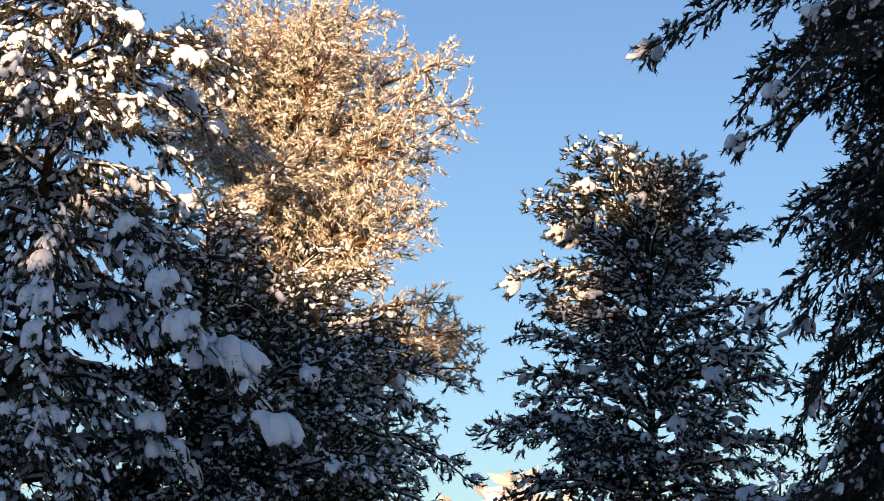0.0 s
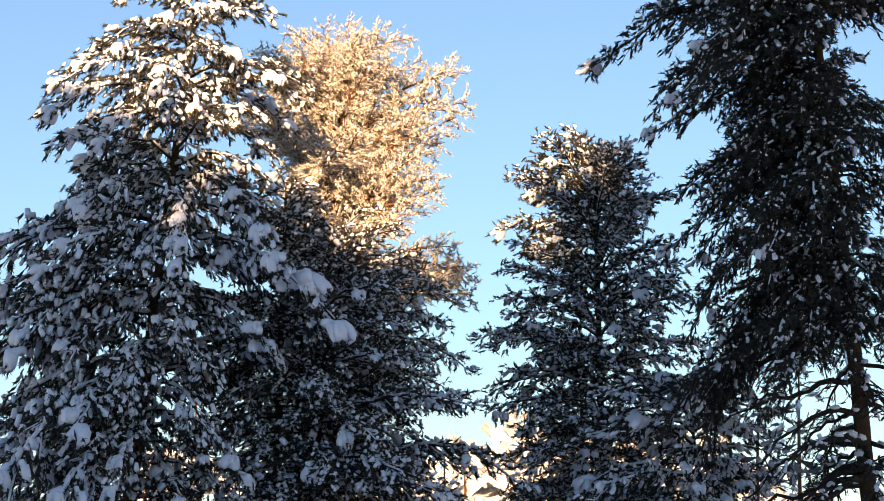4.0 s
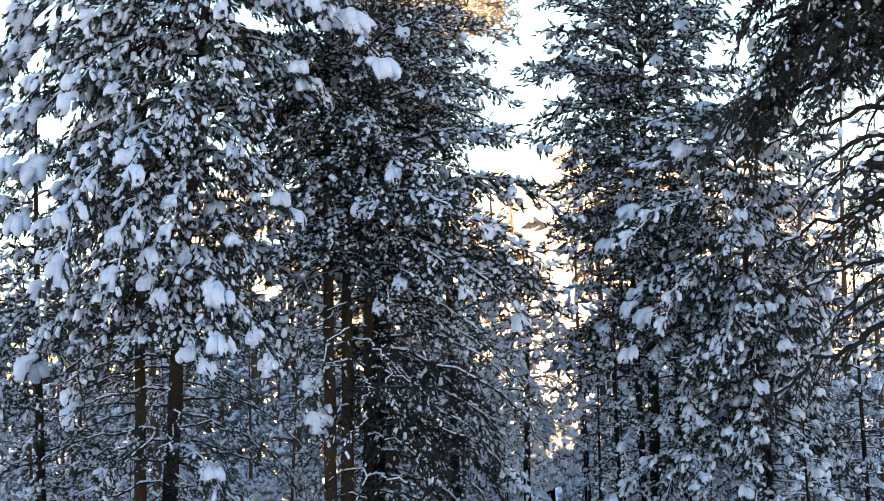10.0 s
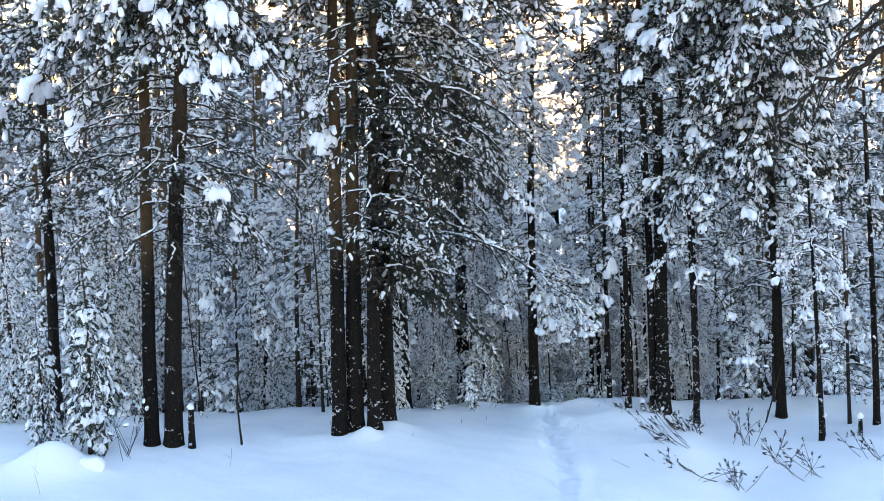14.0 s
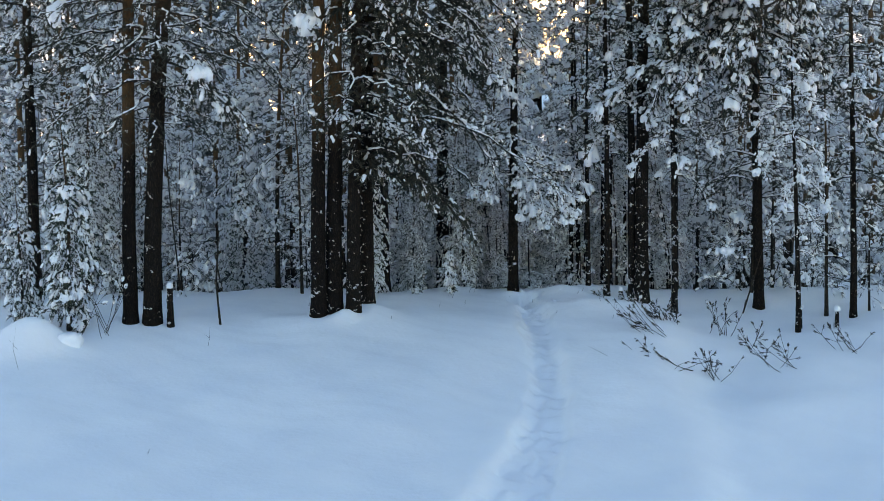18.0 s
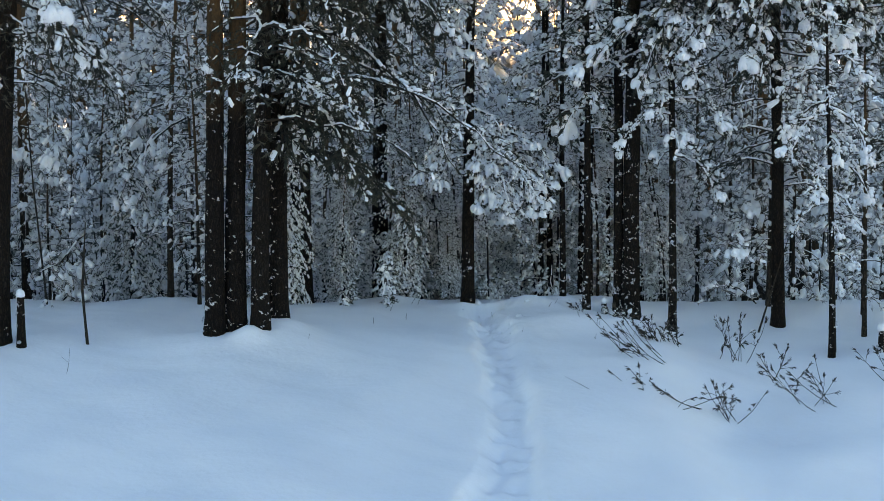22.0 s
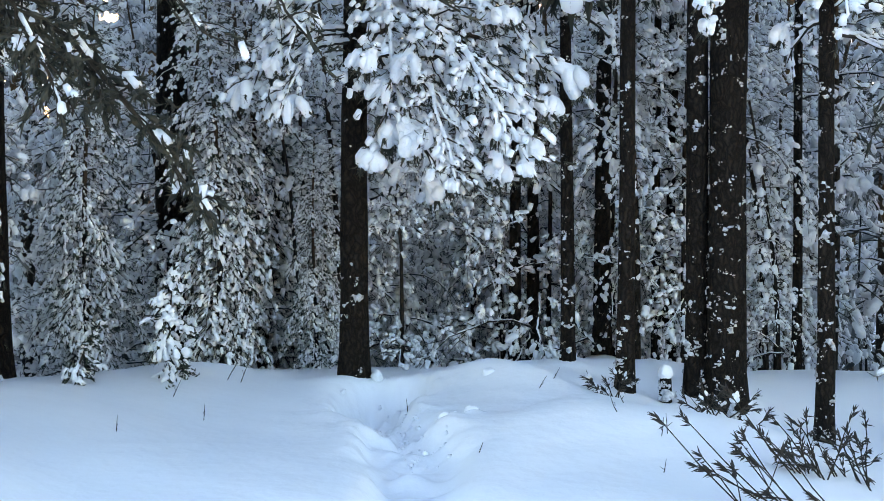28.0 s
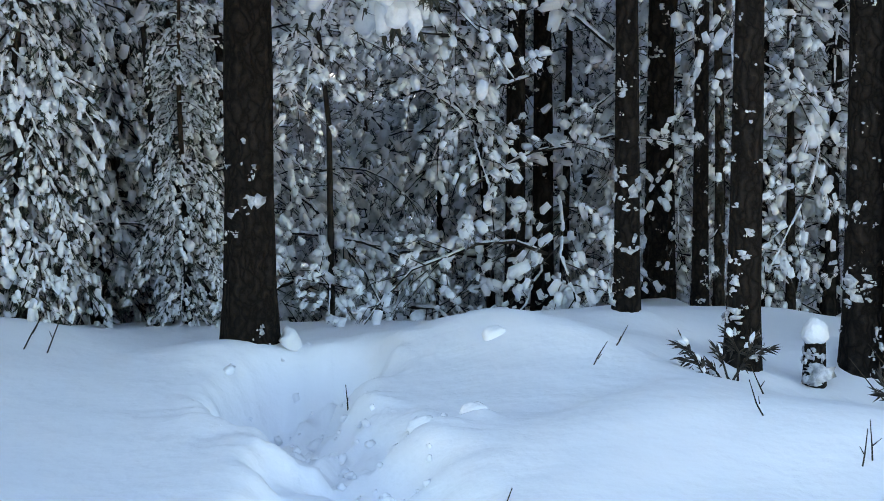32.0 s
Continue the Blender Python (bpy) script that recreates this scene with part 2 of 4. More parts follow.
# ---------------------------------------------------------------- limbs
# kind: rise, droop, where twigs begin, twigs per metre, shoots per metre of twig, shoot length,
#       share of shoots that carry snow, length and half width of such a finger of snow, paws of snow per metre, their size,
#       snow along the limb, sag of twigs, hang of shoots, needle blades per shoot, their width, thickness of a shoot, thickness of the wood
KINDS = {
    "laden": (0.22, 0.60, 0.06, 10.5, 10.0, 0.105, 0.33, 0.120, 0.046, 0.75, 0.17, 0.8, 0.45, 1.00, 10, 0.0115, 0.22, 0.8),
    "fine": (0.22, 0.42, 0.06, 11.5, 12.0, 0.098, 0.52, 0.078, 0.036, 0.30, 0.14, 0.7, 0.28, 0.20, 10, 0.0105, 0.22, 0.8),
    "bare": (0.22, 0.50, 0.22, 8.0, 9.0, 0.075, 0.13, 0.075, 0.024, 0.0, 0.1, 0.60, 0.32, 0.45, 7, 0.007, 0.15, 0.55),
    "frost": (0.40, 0.30, 0.08, 11.5, 14.5, 0.085, 0.32, 0.05, 0.022, 0.0, 0.1, 0.15, 0.05, -0.25, 11, 0.0062, 0.15, 0.8),
    "dark": (0.15, 0.50, 0.06, 13.0, 13.0, 0.110, 0.14, 0.10, 0.038, 0.12, 0.16, 0.5, 0.50, 0.70, 10, 0.0120, 0.22, 0.9),
    "crook": (0.20, 0.45, 0.22, 7.5, 8.0, 0.085, 0.08, 0.08, 0.03, 0.0, 0.1, 0.35, 0.35, 0.45, 8, 0.007, 0.16, 1.6),
    "bough": (0.20, 0.66, 0.10, 13.0, 14.0, 0.052, 0.80, 0.062, 0.027, 1.5, 0.085, 1.0, 0.45, 0.60, 9, 0.004, 0.18, 0.7),
    "far": (0.22, 0.50, 0.08, 6.5, 7.5, 0.10, 0.90, 0.110, 0.044, 0.35, 0.12, 0.6, 0.35, 0.60, 6, 0.0085, 0.20, 0.5),
    "close": (0.22, 0.60, 0.08, 13.0, 15.0, 0.034, 0.95, 0.046, 0.0205, 0.6, 0.05, 0.85, 0.50, 0.85, 5, 0.0024, 0.18, 0.32),
    "mid": (0.22, 0.50, 0.10, 3.8, 4.0, 0.25, 0.55, 0.20, 0.080, 0.0, 0.1, 0.0, 0.30, 0.40, 3, 0.02, 0.24, 0.6),
    "belt": (0.20, 0.40, 0.10, 1.2, 1.8, 0.75, 0.0, 0.3, 0.16, 0.0, 0.1, 0.0, 0.20, 0.0, 2, 0.06, 0.34, 0.6),
    "spruce": (0.06, 0.62, 0.04, 17.0, 16.0, 0.050, 0.88, 0.058, 0.0215, 1.6, 0.06, 0.8, 0.60, 0.95, 7, 0.0042, 0.17, 0.6),
    "drape": (0.04, 0.62, 0.04, 12.0, 11.0, 0.085, 0.40, 0.120, 0.034, 1.3, 0.11, 0.7, 0.60, 0.95, 10, 0.0090, 0.20, 0.7),
}


def capsule(sides, stops):
    """Stations along a finger of snow: share of its length, way round, share of its width."""
    a = np.arange(sides) * 2 * math.pi / sides
    rows = [(0.0, 0.0, 0.0, 0.0)]
    for i, (s, r) in enumerate(stops):
        rows += [(s, r, math.cos(b + 0.5 * i), math.sin(b + 0.5 * i)) for b in a]
    rows.append((1.0, 0.0, 0.0, 0.0))
    f = []
    for j in range(sides):
        t = (j + 1) % sides
        f.append((0, 1 + t, 1 + j))
        for i in range(len(stops) - 1):
            o, p = 1 + i * sides, 1 + (i + 1) * sides
            f += [(o + j, o + t, p + j), (o + t, p + t, p + j)]
        o = 1 + (len(stops) - 1) * sides
        f.append((o + j, o + t, len(rows) - 1))
    return np.array(rows), np.array(f)


FINGER, STUBBY, LONG = capsule(5, ((0.10, 0.85), (0.82, 1.0))), capsule(4, ((0.12, 0.9), (0.85, 0.95))), capsule(7, ((0.04, 0.6), (0.25, 1.0), (0.66, 1.12), (0.93, 0.85)))


def finger(soup, at, d, length, width, droop=0.35, shape=FINGER, rough=0.16, under=0.55):
    """Snow that lies along a shoot and bends down with it, flat below."""
    c, f = shape
    fr = frame_of(d)
    s, r = c[:, 0], c[:, 1] * (1 + rng.normal(0, rough, len(c)))
    up = np.where(c[:, 3] < 0, c[:, 3] * under, c[:, 3])
    v = at + fr[:, 0] * (length * s)[:, None] + (width * r)[:, None] * (c[:, 2:3] * fr[:, 1] + up[:, None] * fr[:, 2])
    v[:, 2] -= droop * length * s**2
    soup.add(v, f)


def paw(snow, green, p, d, size, blades, blade, thick, needle, shape):
    """A drooping paw of snow: fingers that fan from the end of a twig, grown together at the top."""
    flat = unit(np.array([d[0], d[1], 0.001]))
    side = np.array([-flat[1], flat[0], 0])
    for j in range(int(rng.integers(6, 11))):
        a = rng.normal(0, 0.85)
        dd = unit(flat * math.cos(a) + side * math.sin(a) + np.array([0, 0, rng.uniform(-2.6, -0.35)]))
        L = size * rng.uniform(0.7, 1.45)
        o = p - flat * size * rng.uniform(0.0, 0.9) + side * rng.normal(0, 0.45) * size + np.array([0, 0, rng.normal(0.05, 0.10) * size])
        finger(snow, o, dd, L, size * rng.uniform(0.30, 0.52), rng.uniform(0.2, 0.6), shape, 0.10, 0.9)
        for g in range(2):
            tuft(green, o + dd * L * (0.6 + 0.5 * g) - np.array([0, 0, size * 0.45]), dd + np.array([0, 0, -0.4]), needle * 1.3, blades, blade, thick)
    finger(snow, p - flat * size * 1.4 + np.array([0, 0, size * 0.12]), flat + np.array([0, 0, -0.1]), size * 1.7, size * 0.5, 0.3, shape, 0.12)


def make_limb(kind, length):
    rise, droop, start, twigs, shoots, needle, share, flong, fwide, paws, psize, line, sag, hang, blades, blade, thick, woody = KINDS[kind]
    wood, green, snow, clumps = Soup(), Soup(), Soup(), []
    plain = kind in ("belt", "mid")
    small = STUBBY if kind in ("far", "mid", "close") else FINGER
    n = max(6, int(length * 3) + 3)
    s = np.linspace(0, 1, n)
    wav = np.cumsum(rng.normal(0, 0.035, (n, 2)), axis=0) * length * (0.9 if kind in ("bare", "crook") else 0.6)
    pts = np.stack([length * s * (1 - 0.12 * s), wav[:, 0], length * (rise * s - droop * s**2) + wav[:, 1] * 0.7], 1)
    r0 = (0.010 + 0.011 * length) * woody
    tube(wood, pts, r0 * (1 - 0.85 * s) + 0.003 * woody, 3 if plain else 5)

    def spot(q):
        i = min(int(q * (n - 1)), n - 2)
        k = q * (n - 1) - i
        return pts[i] * (1 - k) + pts[i + 1] * k, unit(pts[i + 1] - pts[i])

    gap = 0.055 if kind == "close" else 0.10 if kind in ("bough", "spruce", "bare") else 0.17
    for q in (() if plain else np.arange(0.06, 0.97, gap / length)):      # snow that lies along the limb
        if rng.random() < line:
            p, d = spot(q)
            r = (r0 * (1 - 0.85 * q) + 0.010 * woody) * (1.4 if kind in ("bough", "laden") else 1.0)
            finger(snow, p - d * gap * 0.6 + np.array([0, 0, r * 0.75]), d, gap * 1.35, r * rng.uniform(0.8, 1.3), 0.0, FINGER, 0.22)
    ends = [(pts[-1], unit(pts[-1] - pts[-2]))]
    count = max(3, int(twigs * length * (1 - start)))
    for i in range(count):
        q = start + (1 - start) * (i + rng.random()) / count
        p, d = spot(min(q, 0.98))
        tl = min(0.95, (0.22 + 0.30 * length * (1.05 - q)) * rng.uniform(0.6, 1.15) * (1.0 if kind == "frost" else 0.75) + 0.08)
        turn = rng.uniform(0.5, 1.1) * (1 if i % 2 else -1)
        lift = {"frost": 0.75, "spruce": 0.18}.get(kind, 0.40)
        side = unit(np.array([math.cos(turn) * d[0] - math.sin(turn) * d[1], math.sin(turn) * d[0] + math.cos(turn) * d[1], rng.normal(-0.05, lift)]))
        k = np.linspace(0, 1, 3)[:, None]
        tp = p + side * tl * k + np.array([0, 0, -sag * tl]) * k**2
        if not plain:
            tube(wood, tp, (0.008 + 0.006 * tl) * woody * (1 - 0.8 * k[:, 0]) + 0.0015 * woody, 3)
        ends.append((tp[-1], unit(tp[-1] - tp[-2])))
        if line > 0.6 and kind != "close":
            for h in (0.1, 0.4):
                if rng.random() < (0.40 if kind == "bare" else 0.5):
                    o = tp[0] * (1 - h) + tp[1] * h + np.array([0, 0, 0.010 * woody])
                    finger(snow, o, tp[-1] - tp[0], tl * 0.42, 0.016 * woody + 0.004, 0.1, FINGER, 0.22)
        m = max(2, int(shoots * tl))
        for j in range(m):
            h = 0.2 + 0.8 * (j + rng.random()) / m
            o = tp[0] * (1 - h) + tp[-1] * h + np.array([0, 0, -sag * tl * (h * h - h)]) + rng.normal(0, 0.3 * needle, 3)
            dd = unit(side * 0.8 + rng.normal(0, 0.42, 3) + np.array([0, 0, -hang]))
            L = needle * rng.uniform(0.8, 1.3)
            tuft(green, o + dd * L * 0.5, dd, L, blades, blade, thick)
            if rng.random() < share:
                z = rng.lognormal(0, 0.33)
                finger(snow, o - dd * L * 0.3 + np.array([0, 0, L * 0.28]), dd, flong * z, fwide * z**0.7, 0.25, small)
    for i in range(int(paws * length + rng.random())):          # drooping paws of snow
        p, d = ends[int(rng.integers(len(ends)))]
        clump = Soup()
        paw(clump, green, p, d, psize * rng.uniform(0.7, 1.45), blades, blade, thick, needle, FINGER if kind in ("close", "far", "spruce") else LONG)
        if clumps or kind != "laden":
            snow.joined(clump, np.eye(4))
        else:
            clumps.append(clump)
    return {"wood": wood, "green": green, "snow": snow, "clumps": clumps, "length": length}


GREEN = {"frost": SUNLIT_FROST, "spruce": SPRUCE, "drape": SPRUCE, "far": DUSTED, "close": DUSTED, "mid": DUSTED}
LIMB_STOCK = {}
for kind_, lengths in (("laden", (0.6, 1.1, 1.8, 2.6, 3.6)), ("fine", (0.6, 1.1, 1.8, 2.6, 3.6)), ("bare", (1.4, 2.4, 3.6)), ("crook", (1.6, 2.6, 3.8)), ("bough", (0.5, 0.9, 1.5, 2.1)),
                       ("frost", (0.7, 1.3, 2.1, 3.0)), ("dark", (1.0, 1.9, 3.0, 4.4)), ("spruce", (0.35, 0.7, 1.1, 1.6)), ("drape", (0.5, 0.9, 1.4)),
                       ("far", (0.6, 1.1, 1.8)), ("close", (0.5, 0.9, 1.4)), ("mid", (0.9, 1.7)), ("belt", (1.0, 1.9))):
    for length_ in lengths:
        for version in range(3 if kind_ in ("laden", "fine") else 2):
            limb = make_limb(kind_, length_)
            LIMB_STOCK.setdefault(kind_, []).append(limb)


def limb_meshes(kind, limb):
    if "meshes" not in limb:
        # the gilded crown takes the twig colour with sunlight painted in
        limb["meshes"] = (limb["wood"].mesh("branch", SUNLIT_TWIG if kind == "frost" else TWIG),
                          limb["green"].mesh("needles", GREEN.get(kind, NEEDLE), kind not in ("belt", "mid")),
                          limb["snow"].mesh("snow_load", SNOW), [c.mesh("snow_clump", SNOW) for c in limb["clumps"]])
    return limb["meshes"]


def pick(kind, length):
    order = sorted(LIMB_STOCK[kind], key=lambda b: abs(math.log(b["length"] / length)))
    return order[int(rng.integers(3 if kind in ("laden", "fine") else 2))]


def turn_matrix(at, azimuth, pitch, roll, scale):
    m = Matrix.Translation(at) @ Matrix.Rotation(azimuth, 4, "Z") @ Matrix.Rotation(-pitch, 4, "Y") @ Matrix.Rotation(roll, 4, "X")
    return m @ Matrix.Scale(scale, 4)


# ---------------------------------------------------------------- ground
TRAIL = [(0.6, 38.0), (1.05, 39.4), (1.5, 41.3), (1.77, 43.0), (1.93, 44.7), (1.91, 47.2), (1.82, 49.3), (1.86, 50.6), (1.72, 51.6), (1.56, 52.3), (1.78, 52.8)]


def ground_height(x, y):
    x, y = np.asarray(x, float), np.asarray(y, float)
    k = np.clip(49.0 - y, -60, 60)
    z = np.maximum(-0.17 * 1.2 * np.log1p(np.exp(k / 1.2)), -4.0)
    q = np.clip(y - 54.5, -30, 30)
    z = z - np.minimum(0.30 * 0.5 * np.log1p(np.exp(q / 0.5)), 5.0)
    z = z - 0.45 / (1 + np.exp(-np.clip((x - 4.85) / 0.28, -60, 60))) / (1 + np.exp(-np.clip((53.5 - y) / 0.3, -60, 60)))
    z = z - 0.12 * np.exp(-(((x - 4.3) / 0.9) ** 2) - ((y - 52.3) / 0.9) ** 2)
    z = z - 0.15 * np.exp(-(((x - 5.6) / 1.6) ** 2) - ((y - 46.2) / 1.5) ** 2)
    near = np.exp(-((x / 40) ** 2)) * np.exp(-(((y - 48) / 30) ** 2))
    z = z + near * (0.05 * np.sin(0.9 * x + 0.5 * y) * np.sin(0.33 * y + 0.2) + 0.035 * np.sin(1.7 * x - 0.8 * y + 1.0) + 0.02 * np.sin(2.9 * x + 1.9 * y))
    for mx, my, h, wx, wy in ((4.44, 52.9, 0.10, 0.4, 0.3), (1.43, 53.12, 0.13, 0.45, 0.35), (-2.6, 49.3, 0.20, 1.3, 0.9), (-2.36, 48.95, 0.20, 0.26, 0.25), (-1.9, 49.9, 0.14, 0.5, 0.4), (2.5, 52.9, 0.10, 0.7, 0.35),
                              (-7.2, 49.3, 0.12, 1.3, 0.8), (3.2, 53.6, 0.08, 0.6, 0.4), (0.2, 53.8, 0.08, 0.8, 0.4), (7.2, 44.8, 0.14, 1.2, 0.9),
                              (-8.85, 47.35, 0.55, 0.75, 0.55), (-9.5, 47.2, 0.25, 0.9, 0.7), (2.14, 51.2, 0.05, 0.15, 0.14), (2.33, 51.34, 0.05, 0.07, 0.08), (1.30, 51.7, 0.04, 0.16, 0.15), (2.9, 52.5, 0.06, 0.5, 0.3), (3.6, 51.0, 0.12, 1.2, 0.5), (3.72, 55.2, 0.10, 0.22, 0.2), (3.22, 53.25, 0.07, 0.16, 0.14), (3.6, 52.4, 0.05, 0.2, 0.18), (4.44, 52.7, 0.08, 0.5, 0.4)):
        z = z + h * np.exp(-(((x - mx) / wx) ** 2) - ((y - my) / wy) ** 2)
    best, run = np.full(np.broadcast(x, y).shape, 9.0), np.zeros(np.broadcast(x, y).shape)
    gone = 0.0
    for (ax, ay), (bx, by) in zip(TRAIL[:-1], TRAIL[1:]):
        L = math.hypot(bx - ax, by - ay)
        q = np.clip(((x - ax) * (bx - ax) + (y - ay) * (by - ay)) / L**2, 0, 1)
        d = np.hypot(x - ax - q * (bx - ax), y - ay - q * (by - ay))
        run = np.where(d < best, gone + q * L, run)
        best = np.minimum(best, d)
        gone += L
    fresh = np.clip((run - 12.4) / 1.4, 0, 1)
    lump = np.sin(9.0 * x + 4.0 * y + 1.5 * np.sin(5.3 * y)) * np.sin(7.0 * y - 5.0 * x + np.sin(6.1 * x))
    step = 0.5 + 0.5 * np.sin(run * 2 * math.pi / 0.62 + 1.2 * np.sin(3.0 * x))
    wide = 0.31 - 0.08 * fresh + 0.36 * np.clip((44.7 - y) / 5.5, 0, 1) + 0.05 * np.sin(run * 3.1) + 0.012 * np.sin(run * 8.3 + 4 * x) + 0.06 * lump * (0.12 + fresh)
    soft = 0.058 - 0.020 * fresh
    z = z - (0.20 + 0.035 * step + 0.045 * lump) / (1 + np.exp((best - wide) / soft))
    hole = np.exp(-(((x - 1.56) / 0.19) ** 2) - ((y - 52.62) / 0.42) ** 2) + 0.55 * np.exp(-(((x - 1.42) / 0.10) ** 2) - ((y - 52.05) / 0.22) ** 2)
    z = z - 0.20 * np.minimum(hole * 1.6, 1.0) * (1 + 0.25 * lump)
    trod = fresh * np.exp(-((best / 0.36) ** 2))
    clod = np.sin(19 * x + 6 * y + 2.2 * np.sin(7 * y)) * np.sin(15 * y - 8 * x + 2.0 * np.sin(9 * x))
    crumb = np.sin(43 * x + 9 * y + 2 * np.sin(17 * y)) * np.sin(37 * y - 12 * x + 2 * np.sin(19 * x)) + 0.6 * np.sin(83 * x - 21 * y) * np.sin(71 * y + 18 * x)
    z = z + trod * (0.05 * np.maximum(clod, -0.3) + 0.016 * crumb)
    z = z + near * 0.010 * (np.sin(5.3 * x + 2.1 * y + 2 * np.sin(1.3 * y)) * np.sin(4.1 * y - 1.7 * x + 2 * np.sin(1.1 * x)) + 0.6 * np.sin(9.7 * x + 3 * np.sin(2.3 * y)) * np.sin(8.3 * y + 3 * np.sin(1.9 * x)))
    rough = np.exp(-((best / 0.40) ** 2))
    z = z + rough * 0.010 * (np.sin(17 * x + 11 * y) * np.sin(13 * y - 7 * x))
    # drifts with a soft near side and a brink behind
    brink = 52.83 - 0.95 * (x - 2.58)
    z = z + 0.11 / (1 + np.exp((y - brink) / 0.05)) * np.exp(-(((x - 2.85) / 0.62) ** 2)) * np.exp(-np.clip(brink - y, 0, 9) / 1.1)
    brink = 51.25 + 0.7 * (x - 2.62)
    z = z + 0.07 / (1 + np.exp((y - brink) / 0.05)) * np.exp(-(((x - 3.0) / 0.5) ** 2)) * np.exp(-np.clip(brink - y, 0, 9) / 0.9)
    return z


def axis(lo, fine_lo, fine_hi, hi, step, fine, far):
    mid = np.concatenate([np.arange(lo, fine_lo, step), np.arange(fine_lo, fine_hi, fine), np.arange(fine_hi, hi + step / 2, step)])
    out = step * np.cumsum(1.28 ** np.arange(1, 40))
    out = out[out < far]
    return np.concatenate([mid[0] - out[::-1], mid, mid[-1] + out])


def build_ground():
    xs, ys = axis(-11, 0.8, 2.7, 11, 0.13, 0.026, 3200), axis(38, 50.0, 53.4, 56, 0.11, 0.028, 3200)
    gx, gy = np.meshgrid(xs, ys)
    v = np.stack([gx.ravel(), gy.ravel(), ground_height(gx, gy).ravel()], 1)
    w = len(xs)
    i = (np.arange(len(ys) - 1)[:, None] * w + np.arange(w - 1)).ravel()
    f = np.stack([i, i + 1, i + w + 1, i + w], 1)
    s = Soup()
    s.add(v, f)
    tagged(new("ground", s.mesh("ground", GROUND_SNOW)), "deep untouched snow with one trodden trail across the clearing", "snow", kind="structure")


build_ground()


def on_ground(x, y):
    return float(ground_height(x, y))


# ---------------------------------------------------------------- trees


def trunk_soup(height, radius, lean=(0, 0), bend=0.05, sides=14, top=0.12):
    s = Soup()
    n = int(height / 0.5) + 2
    k = np.linspace(0, 1, n)
    px = lean[0] * k**1.5 + bend * np.sin(k * 5 + rng.uniform(0, 6)) * k
    py = lean[1] * k**1.5 + bend * np.sin(k * 4 + rng.uniform(0, 6)) * k
    pts = np.stack([px, py, height * k - 0.25 * (1 - k)], 1)
    rad = radius * ((1 - k) ** 0.75 * (1 - top) + top) * (1 + 0.35 * np.exp(-k * height / 0.25))
    sides = max(6, sides)
    v, f = [], []
    a = np.arange(sides) * 2 * math.pi / sides
    for i in range(n):
        r = rad[i] * (1 + 0.05 * np.sin(3 * a + i) + rng.normal(0, 0.03, sides))
        v.append(np.stack([pts[i, 0] + r * np.cos(a), pts[i, 1] + r * np.sin(a), np.full(sides, pts[i, 2])], 1))
    for i in range(n - 1):
        for j in range(sides):
            t = (j + 1) % sides
            f.append((i * sides + j, i * sides + t, (i + 1) * sides + t, (i + 1) * sides + j))
    s.add(np.concatenate(v), f)

    def at(z):
        q = min(max(z / height, 0), 1)
        return np.array([np.interp(q, k, px), np.interp(q, k, py), z]), float(np.interp(q, k, rad))

    return s, at


def stuck_snow(at, lo, hi, count, size=0.0050):
    """Ragged patches of wind-blown snow stuck in the bark, most of them on the weather side."""
    s = Soup()
    v, f = SMALL
    while count > 0:
        z, a = lo + (hi - lo) * rng.random() ** 1.4, rng.normal(-2.5, 0.95)
        big = rng.lognormal(0, 0.4)
        flat = rng.random() < 0.7
        for j in range(int(rng.integers(3, 13))):
            count -= 1
            z += rng.normal(-0.003, 0.006 if flat else 0.014) * big
            p, r = at(max(z, 0.02))
            a += rng.normal(0, 0.012 * big) / max(r, 0.05)
            out = np.array([math.cos(a), math.sin(a), 0])
            fr = np.stack([out, np.array([-out[1], out[0], 0]), np.array([0, 0, 1.0])], 1)
            z2 = size * big * rng.lognormal(0, 0.5)
            w = v * (1 + rng.normal(0, 0.36, (len(v), 1))) * np.array([z2 * 0.45, z2 * rng.uniform(0.5, 1.6), z2 * rng.uniform(0.4, 1.3)])
            s.add(p + out * r * 0.985 + w @ fr.T, f)
    return s


def profile(rows, z):
    zs = [r[0] for r in rows]
    return tuple(float(np.interp(z, zs, [r[i] for r in rows])) for i in (1, 2))


